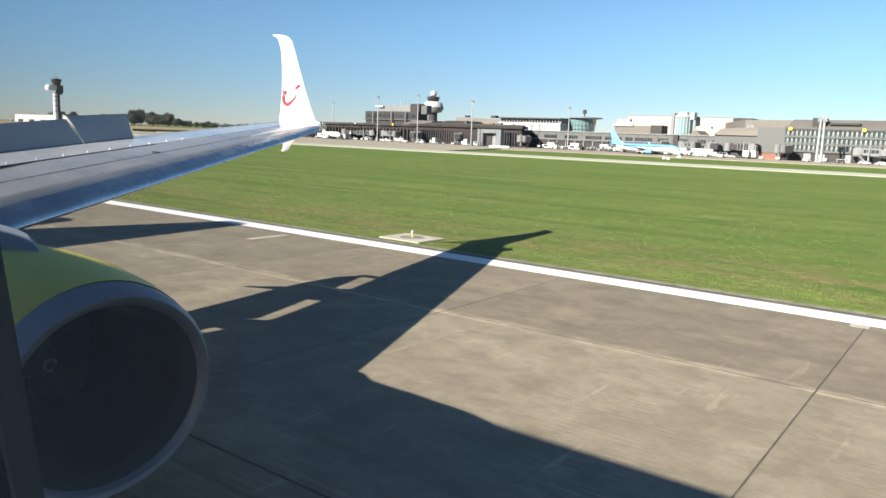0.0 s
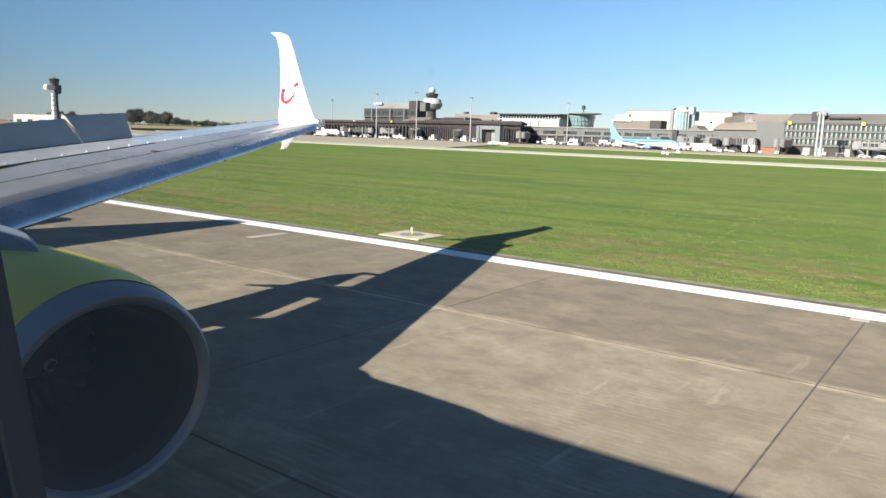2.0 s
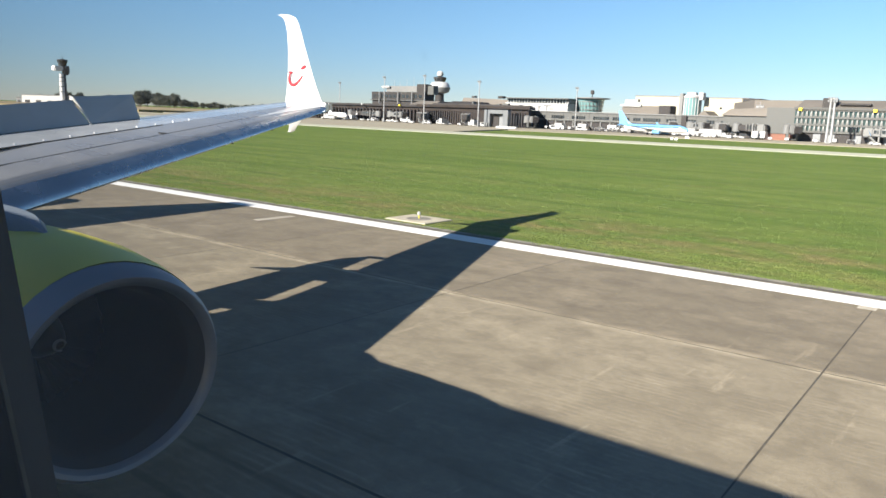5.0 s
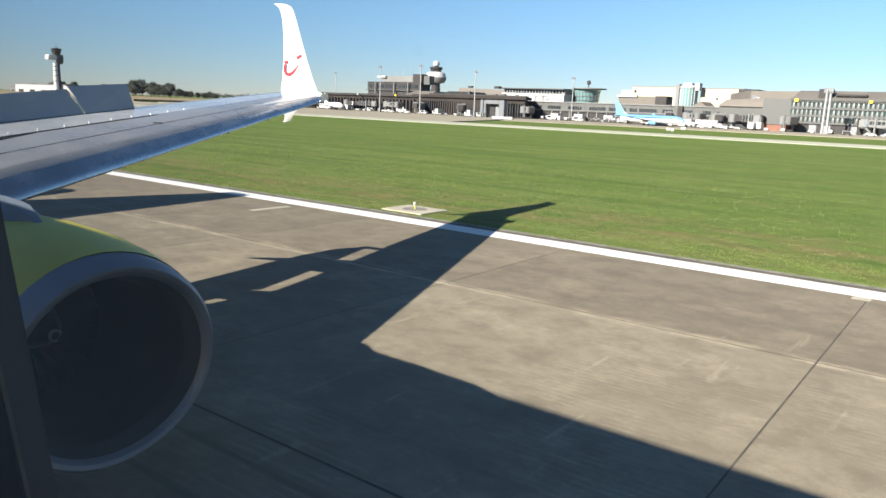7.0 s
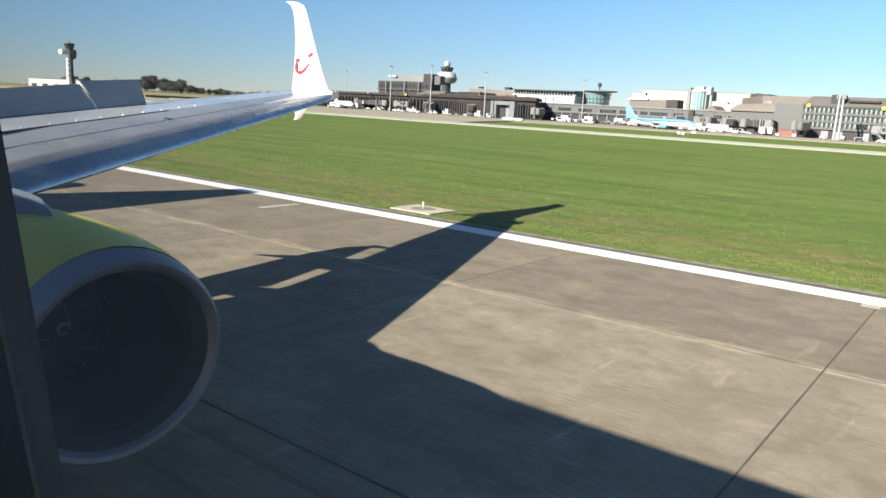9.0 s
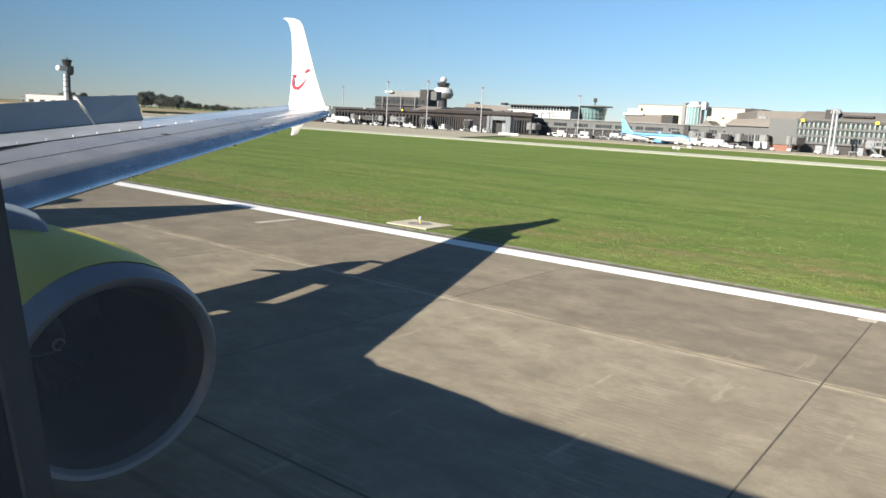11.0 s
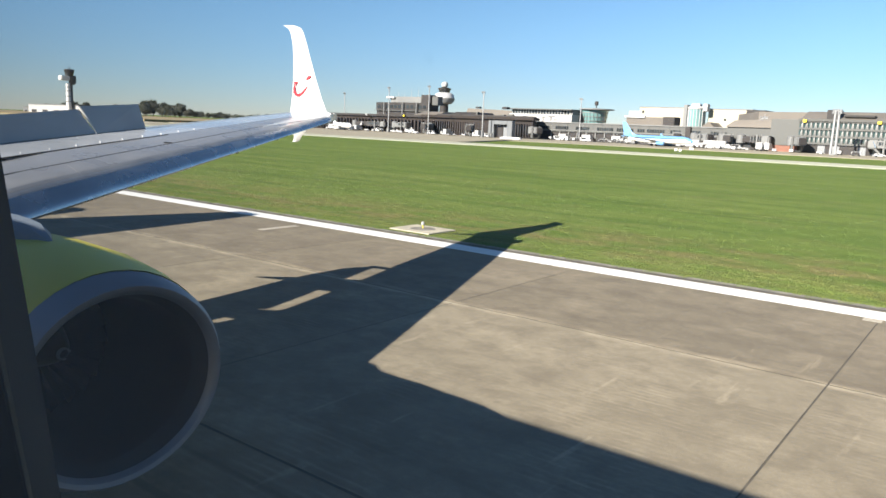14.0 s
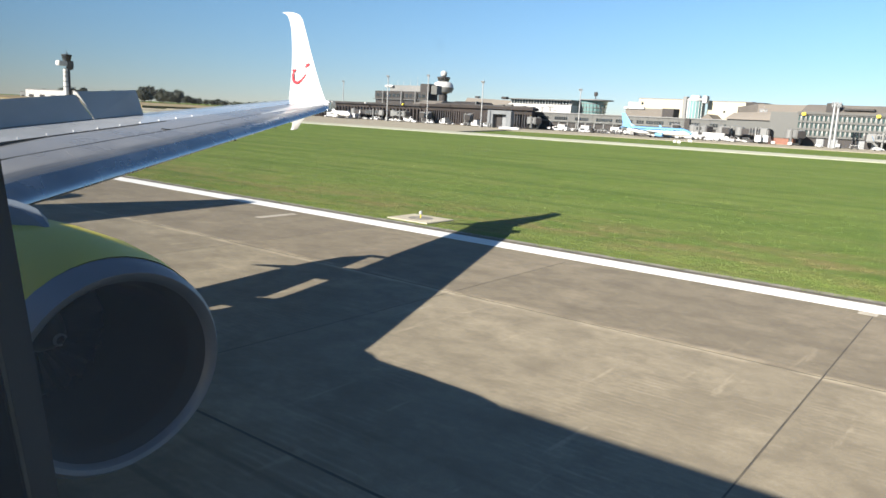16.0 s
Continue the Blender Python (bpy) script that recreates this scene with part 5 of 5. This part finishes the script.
def van(x, y, turn, kind, lab, body, cat):
    """A ground vehicle: body with a sloped front, windows, wheels."""
    v = empty({"van": "van", "truck": "box_truck", "car": "car", "tug": "baggage_tug", "cart": "baggage_cart"}[kind], x, y, GZ, lab, cat)
    v.matrix_basis = pose(x, y, GZ + 0.1, 0, 0, turn)
    L, W, H, hood = {"van": (5.4, 2.0, 2.5, 1.1), "truck": (8.0, 2.5, 3.9, 1.9), "car": (4.4, 1.8, 1.5, 1.2), "tug": (3.2, 1.7, 1.6, 1.0), "cart": (3.6, 1.7, 2.0, 0.1)}[kind]
    if kind == "truck":
        part("cab", loft([[(L / 2 - 2, s * W / 2, z) for s, z in ((-1, 0.5), (1, 0.5), (1, 2.6), (-1, 2.6))], [(L / 2 - 0.5, s * W / 2, z) for s, z in ((-1, 0.5), (1, 0.5), (1, 2.5), (-1, 2.5))], [(L / 2, s * W / 2, z) for s, z in ((-1, 0.6), (1, 0.6), (1, 1.5), (-1, 1.5))]]), body, v)
        part("box_body", box(-L / 2, L / 2 - 2.2, -W / 2, W / 2, 0.9, H, 0.08), M_BODY, v)
        part("windscreen", box(L / 2 - 0.42, L / 2 - 0.3, -W / 2 + 0.2, W / 2 - 0.2, 1.55, 2.35), M_PANE, v)
    elif kind == "cart":
        part("deck", box(-L / 2, L / 2, -W / 2, W / 2, 0.45, 0.65, 0.03), M_GREY, v)
        part("cover", box(-L / 2, L / 2, -W / 2, W / 2, 1.75, 1.9, 0.05), body, v)
        for s in (-1, 1):
            part("end_panel", box(s * L / 2 - 0.06, s * L / 2 + 0.06, -W / 2, W / 2, 0.6, 1.8), body, v)
        part("luggage", box(-1.4, 1.2, -0.6, 0.6, 0.65, 1.4, 0.15), M_DGREY, v)
    else:
        top = H if kind != "tug" else 1.2
        z1 = top * (0.62 if kind == "car" else 0.5)
        prof = [(-L / 2, 0.35), (-L / 2, z1), (-L / 2 + (0.5 if kind == "car" else 0.1), top), (L / 2 - hood - 0.9, top), (L / 2 - hood, z1 + 0.1), (L / 2, z1 - 0.1), (L / 2, 0.35)]
        part("body", loft([[(px, s * W / 2, pz) for px, pz in prof] for s in (-1, 1)]), body, v)
        part("side_window", box(-L / 2 + 0.9, L / 2 - hood - 0.9, -W / 2 - 0.02, W / 2 + 0.02, z1 + 0.1, top - 0.2), M_PANE, v)
    for sx in (-0.32, 0.32):
        for sy in (-1, 1):
            part("wheel", rod((L * sx, sy * (W / 2 - 0.2), 0.35), (L * sx, sy * (W / 2 + 0.02), 0.35), 0.36, n=12), M_BLACK, v)
    return v


rng = random.Random(5)
spots = []
for a, b, y0, y1, n in ((-232, -150, 396, 412, 30), (-150, -104, 370, 392, 30), (-340, -300, 380, 392, 12), (-420, -345, 386, 400, 16), (-104, -60, 368, 380, 5), (-60, -36, 362, 374, 3), (-300, -240, 376, 394, 12), (0, 55, 366, 374, 12), (60, 108, 430, 470, 14)):
    for k in range(n):
        spots.append((a + (b - a) * (k + rng.uniform(0.1, 0.8)) / n, rng.uniform(y0, y1)))
for i, (x, y) in enumerate(spots):
    kind = rng.choice(["van", "van", "car", "car", "cart", "cart", "tug", "truck"])
    if kind == "truck" and x > -110:
        kind = "car"
    body = rng.choice([M_BODY, M_BODY, M_BODY, M_LGREY, M_DGREY])
    tone = "dark" if body is M_DGREY else ("grey" if body is M_LGREY else "white")
    lab = {"van": f"{tone} airport service van parked on the apron", "truck": f"{tone} catering box truck parked on the apron", "car": f"{tone} airport car parked on the apron",
           "cart": f"{tone} covered baggage cart on the apron", "tug": f"{tone} baggage tug on the apron"}[kind]
    van(x, y, rng.choice([0, 8, 170, 90, 100, -5, 20]), kind, lab, body, kind)


for x, y, turn in ((-153, 384, 20), (-146.5, 381, 170), (-138, 386, 8), (-131, 380, 15), (-124.5, 384, 175), (-117, 379, 5), (-98, 377, 90), (-95.5, 380, 92)):
    van(x, y, turn, "truck", "white box truck on the busy stand", M_BODY, "truck")
for k in range(22):
    van(-214 + 2.75 * k + rng.uniform(-0.5, 0.5), 399 + rng.uniform(-0.6, 0.6), rng.uniform(-4, 4), "cart" if k % 5 else "tug", "white covered baggage cart in a line on the apron" if k % 5 else "white baggage tug in a line of carts", M_BODY, "baggage cart" if k % 5 else "tug")


def parked_airliner(x, y, turn, body, tail, lab, belly=None, pods=None):
    """A parked twin-jet: fuselage, wings, winglets, engines, fin, tailplanes, gear."""
    a = empty("parked_airliner", x, y, GZ, lab, "airplane", "parked airliners")
    a.matrix_basis = pose(x, y, GZ + 0.1, 0, 0, turn)
    st = [(19.5, 0.1, 2.9), (18.6, 0.9, 3.0), (17, 1.5, 3.2), (14.5, 1.88, 3.4), (0, 1.88, 3.4), (-8, 1.88, 3.4), (-13, 1.5, 3.8), (-18, 0.7, 4.3), (-20, 0.15, 4.6)]
    part("fuselage", loft([[(px, r * math.cos(t), z + r * math.sin(t)) for t in [2 * math.pi * i / 20 for i in range(20)]] for px, r, z in st]), body, a, smooth=True)
    if belly:
        part("belly", loft([[(px, r * 1.004 * math.cos(t), z + r * 1.004 * math.sin(t)) for t in [math.pi + math.pi * i / 10 for i in range(11)]] for px, r, z in st[1:-1]], caps=False, closed=False), belly, a, smooth=True)
    for s in (-1, 1):
        part("wing", loft([[(xl + (xt - xl) * u, s * yy, z + t * th) for u, t in ((0, 0), (0.3, 1), (1, 0), (0.3, -1))] for yy, xl, xt, z, th in ((1, 5, -2.5, 2.4, 0.4), (6, 2, -2.6, 2.9, 0.28), (16.5, -3.6, -5.4, 4.0, 0.1))]), M_LGREY, a)
        part("winglet", loft([[(xl + (xt - xl) * u, s * yy + t * 0.05, z) for u, t in ((0, 0), (0.3, 1), (1, 0), (0.3, -1))] for yy, xl, xt, z in ((16.5, -3.6, -5.4, 4.0), (17.3, -5.6, -6.4, 6.4))]), tail, a)
        part("engine", loft([[(px, s * 4.9 + r * math.cos(t), 1.6 + r * math.sin(t)) for t in [2 * math.pi * i / 16 for i in range(16)]] for px, r in ((6.6, 0.8), (6.5, 1.02), (5.2, 1.1), (2.6, 0.8))]), pods or body, a, smooth=True)
        part("tailplane", loft([[(xl + (xt - xl) * u, s * yy, z + t * 0.1) for u, t in ((0, 0), (0.3, 1), (1, 0), (0.3, -1))] for yy, xl, xt, z in ((0.4, -14.5, -18, 4.4), (7, -18, -19.4, 5.0))]), M_LGREY, a)
        part("gear_leg", rod((-1, s * 2.8, 0.5), (-1, s * 2.8, 2.6), 0.15), M_STEEL, a)
        part("wheel", rod((-1, s * 2.4, 0.55), (-1, s * 3.2, 0.55), 0.56, n=14), M_BLACK, a)
    part("fin", loft([[(xl + (xt - xl) * u, t * th, z) for u, t in ((0, 0), (0.3, 1), (1, 0), (0.3, -1))] for z, xl, xt, th in ((4.8, -10.5, -18.6, 0.2), (6.4, -13.6, -18.7, 0.16), (11.8, -17.7, -19.7, 0.06))]), tail, a, "coloured tail fin")
    part("gear_leg", rod((14, 0, 0.4), (14, 0, 2), 0.1), M_STEEL, a)
    part("wheel", rod((14, -0.3, 0.4), (14, 0.3, 0.4), 0.4, n=12), M_BLACK, a)
    part("window_strip", box(-11, 15, -1.9, 1.9, 3.95, 4.25), M_PANE, a)
    return a


parked_airliner(-146.5, 367, -4, M_BLUE, M_BLUE, "light blue and white parked airliner", M_WHITE)
parked_airliner(-389, 382, -25, M_WHITE, M_WHITE, "white parked airliner near the dark pier")
parked_airliner(-446, 392, -30, M_WHITE, M_MAROON, "white parked airliner with a red tail fin")
parked_airliner(-32, 372, -70, M_WHITE, M_BLUE, "white parked airliner with a pale blue tail")
parked_airliner(134, 378, 186, M_WHITE, M_WHITE, "white parked airliner with green engines before the hangar", None, M_TEAL)

# white site board lying by the taxiway
board = tagged(part("site_board", box(-196, -184.5, 297, 298.5, -1.2, 0.15, 0.3), M_WALL), "long low white barrier on the apron", "barrier")

# ---- trees ----
M_LEAF = plain("leaf_green", (0.115, 0.12, 0.10), 0.8, vary=0.35, scale=0.15, fine=0.2, each=0.3)
leaf_nt = M_LEAF.node_tree
leaf_thin = leaf_nt.nodes.new("ShaderNodeBsdfTranslucent")
leaf_thin.inputs[0].default_value = (0.10, 0.115, 0.07, 1)
leaf_mix = leaf_nt.nodes.new("ShaderNodeMixShader")
leaf_mix.inputs[0].default_value = 0.4
leaf_nt.links.new(leaf_nt.nodes["Principled BSDF"].outputs[0], leaf_mix.inputs[1])
leaf_nt.links.new(leaf_thin.outputs[0], leaf_mix.inputs[2])
leaf_nt.links.new(leaf_mix.outputs[0], leaf_nt.nodes["Material Output"].inputs[0])
M_BARK = plain("bark", (0.09, 0.07, 0.05), 0.9, vary=0.3)


def tree_meshes(seed, h, w):
    """Trunk with limbs, and a crown of leaf clumps with gaps."""
    r = random.Random(seed)
    tb = rod((0, 0, 0), (0, 0, h * 0.6), h * 0.028, h * 0.012, 7)
    for k in range(6):
        a = r.uniform(0, 6.28)
        z = h * r.uniform(0.25, 0.5)
        add_rod(tb, (0, 0, z), (w * 0.35 * math.cos(a), w * 0.35 * math.sin(a), z + h * r.uniform(0.15, 0.3)), h * 0.012, h * 0.004, 5)
    verts, faces = [], []
    for k in range(1000):
        a, u = r.uniform(0, 6.28), r.uniform(-1, 1)
        q = r.uniform(0.45, 1.0) ** 0.6
        c = math.sqrt(1 - u * u)
        lobes = 0.8 + 0.25 * math.sin(3 * a + seed) + 0.12 * math.sin(7 * a + 2 * u)
        p = Vector((w / 2 * q * c * math.cos(a) * lobes, w / 2 * q * c * math.sin(a) * lobes, h * 0.58 + h * 0.40 * q * u * (0.85 + 0.2 * math.sin(2 * a + seed))))
        s = h * r.uniform(0.016, 0.04)
        for _ in range(3):
            i = len(verts)
            for _ in range(3):
                verts.append(p + Vector((r.uniform(-s, s), r.uniform(-s, s), r.uniform(-s, s))) * 1.6)
            faces.append((i, i + 1, i + 2))
    cm = bpy.data.meshes.new("crown")
    cm.from_pydata(verts, [], faces)
    cm.materials.append(M_LEAF)
    return mesh_of(tb, M_BARK, name="trunk"), cm


TREES = [tree_meshes(s, h, w) for s, h, w in ((1, 20, 20), (2, 22, 17), (3, 17, 19))]


def tree(x, y, z, scale, k, lab):
    t = empty("tree", x, y, z, lab, "tree", "trees beyond the field")
    t.matrix_basis = pose(x, y, z, 0, 0, (k * 67) % 360) @ Matrix.Diagonal((scale, scale, scale, 1))
    part("trunk", TREES[k % 3][0], None, t)
    part("crown", TREES[k % 3][1], None, t)
    return t


rng = random.Random(11)
for k in range(34):
    f = 0.78 * k / 33
    x = -1290 + 330 * f + rng.uniform(-6, 6)
    big = 1.22 - 0.85 * f + rng.uniform(-0.2, 0.2)
    tree(x, 735 + rng.uniform(-10, 40), -0.5, max(0.5, big * (1.15 if f < 0.3 else 1.0)), k, "dark green broad tree at the field's edge")
for k in range(14):
    tree(-1500 + 24 * k + rng.uniform(-8, 8), 660 + rng.uniform(0, 30), -0.5, 0.8 + rng.uniform(-0.2, 0.3), k, "dark green tree behind the low sheds")


def far_woods():
    """A long belt of far woods as many leaf clumps."""
    r = random.Random(3)
    verts, faces = [], []
    for k in range(9000):
        x = r.uniform(-4200, 300)
        y = 1500 + r.uniform(0, 60) + 0.25 * abs(x)
        top = 16 + 5 * math.sin(x * 0.011) + 4 * math.sin(x * 0.037 + 1) + 2.5 * math.sin(x * 0.11)
        z = top * r.uniform(0.0, 1.0) ** 0.6
        s = r.uniform(5, 9)
        i = len(verts)
        for _ in range(3):
            verts.append((x + r.uniform(-s, s), y + r.uniform(-s, s), max(-2.5, z + r.uniform(-s, s) * 0.55)))
        faces.append((i, i + 1, i + 2))
    me = bpy.data.meshes.new("far_woods")
    me.from_pydata(verts, [], faces)
    me.materials.append(M_LEAF)
    return me


tagged(new("far_woods", far_woods()), "distant belt of dark woods along the horizon", "woods", kind="stuff")

# ---- runway edge light on its concrete pad ----
M_PAD = plain("pale_pad_concrete", (0.42, 0.38, 0.29), 0.85, vary=0.15, scale=2)
pad = empty("edge_light", -18.1, 22.3, 0.0, "runway edge light on a pale square concrete pad", "light", "runway edge lights")
part("pad", loft([[(x * s, y * s, z) for x, y in ((-1.0, -0.85), (1.0, -0.85), (1.0, 0.85), (-1.0, 0.85))] for s, z in ((1.0, -0.1), (1.0, 0.03), (0.98, 0.045))]), M_PAD, pad)
part("pit", lathe([(0.5, 0.046), (0.48, 0.055), (0.1, 0.06)], n=20, caps=True), M_SHOULDER, pad, "dark round cover")
part("stem", rod((0, 0, 0.05), (0, 0, 0.2), 0.03, 0.025, 10), M_YELLOW, pad)
part("lamp", lathe([(0.02, 0.19), (0.06, 0.20), (0.07, 0.26), (0.045, 0.32), (0.005, 0.335)], n=16), M_WALL, pad, "frosted lamp head", smooth=True)

for x in (-138.1, -78.1, 41.9, 101.9):
    copy_thing(pad, pose(x, 22.3, 0))

# ---- grass blades along the runway edge ----
def grass_blades(n, x0, x1, y0, y1, power, h0, h1, seed):
    """Upright thin blades in loose tufts, denser towards the runway, as one mesh."""
    r = np.random.RandomState(seed)
    k = n // 12
    cx, cy = r.uniform(x0, x1, k), y0 + (y1 - y0) * r.uniform(0, 1, k) ** power
    cy += 0.10 * np.sin(cx * 2.3) + 0.07 * np.sin(cx * 7.1) + 0.05 * np.sin(cx * 17.0)
    tall = r.uniform(0.55, 1.25, k)
    i = r.randint(0, k, n)
    x, y = cx[i] + r.normal(0, 0.10, n), cy[i] + r.normal(0, 0.05, n)
    h = r.uniform(h0, h1, n) * tall[i]
    a = r.uniform(0, np.pi, n)
    w = r.uniform(0.006, 0.018, n)
    lx, ly = r.uniform(-0.05, 0.05, n), r.uniform(-0.05, 0.05, n)
    v = np.empty((n, 3, 3))
    v[:, 0] = np.stack([x - w * np.cos(a), y - w * np.sin(a), np.full(n, -0.03)], 1)
    v[:, 1] = np.stack([x + w * np.cos(a), y + w * np.sin(a), np.full(n, -0.03)], 1)
    v[:, 2] = np.stack([x + lx, y + ly, h], 1)
    me = bpy.data.meshes.new("grass_blades")
    me.from_pydata(v.reshape(-1, 3).tolist(), [], np.arange(3 * n).reshape(n, 3).tolist())
    return me


def blade_material():
    m, nt, p = nodes_of("grass_blade")
    gi = nt.nodes.new("ShaderNodeNewGeometry")
    pick = nt.nodes.new("ShaderNodeMapRange")
    pick.inputs[3].default_value, pick.inputs[4].default_value = 0.0, 0.3
    nt.links.new(gi.outputs["Random Per Island"], pick.inputs[0])
    col = mix_rgb(nt, pick.outputs[0], turf(nt), (0.112, 0.138, 0.038))
    nt.links.new(col, p.inputs["Base Color"])
    p.inputs["Roughness"].default_value = 0.85
    p.inputs["Specular IOR Level"].default_value = 0.2
    return m


M_BLADE_GRASS = blade_material()
for n, y0, y1, power, h0, h1, seed, lab in ((40000, 21.06, 23.2, 1.3, 0.012, 0.05, 4, "short green grass blades beside the runway"), (80000, 22.0, 46.0, 1.7, 0.012, 0.055, 9, "loose green and straw grass tufts on the airfield")):
    gb = grass_blades(n, -90, 8, y0, y1, power, h0, h1, seed)
    gb.materials.append(M_BLADE_GRASS)
    tagged(new("grass_blades", gb), lab, "grass", kind="stuff")


# ---- small boards beside the taxiway ----
for x, y, w in ((-72.3, 195.4, 0.8), (-69.4, 190.6, 0.8), (-77.5, 222.0, 1.3)):
    sg = empty("taxiway_sign", x, y, -0.35, "small pale taxiway board on short legs", "sign", "taxiway boards")
    part("panel", box(-w / 2, w / 2, -0.12, 0.12, 0.35, 0.95, 0.05), M_HINGE, sg)
    for s_ in (-1, 1):
        part("leg", rod((s_ * w * 0.35, 0, 0), (s_ * w * 0.35, 0, 0.5), 0.05, n=6), M_STEEL, sg)

# ---- three tent-shaped marker boards in the grass ----
M_ORANGE = plain("orange_marker_paint", (0.70, 0.24, 0.08), 0.6)
for x, y in ((-123.6, 43.2), (-123.0, 45.0), (-122.8, 47.2)):
    mk = empty("marker_board", x, y, 0.0, "white and orange tent-shaped marker board on grass", "marker", "marker boards")
    for s_ in (-1, 1):
        part("panel", loft([[(-0.45, s_ * 0.75, 0.0), (0.45, s_ * 0.75, 0.0), (0.45, s_ * 0.70, 0.0), (-0.45, s_ * 0.70, 0.0)], [(-0.45, s_ * 0.05, 0.8), (0.45, s_ * 0.05, 0.8), (0.45, 0.0, 0.78), (-0.45, 0.0, 0.78)]]), M_WALL if s_ < 0 else M_ORANGE, mk)
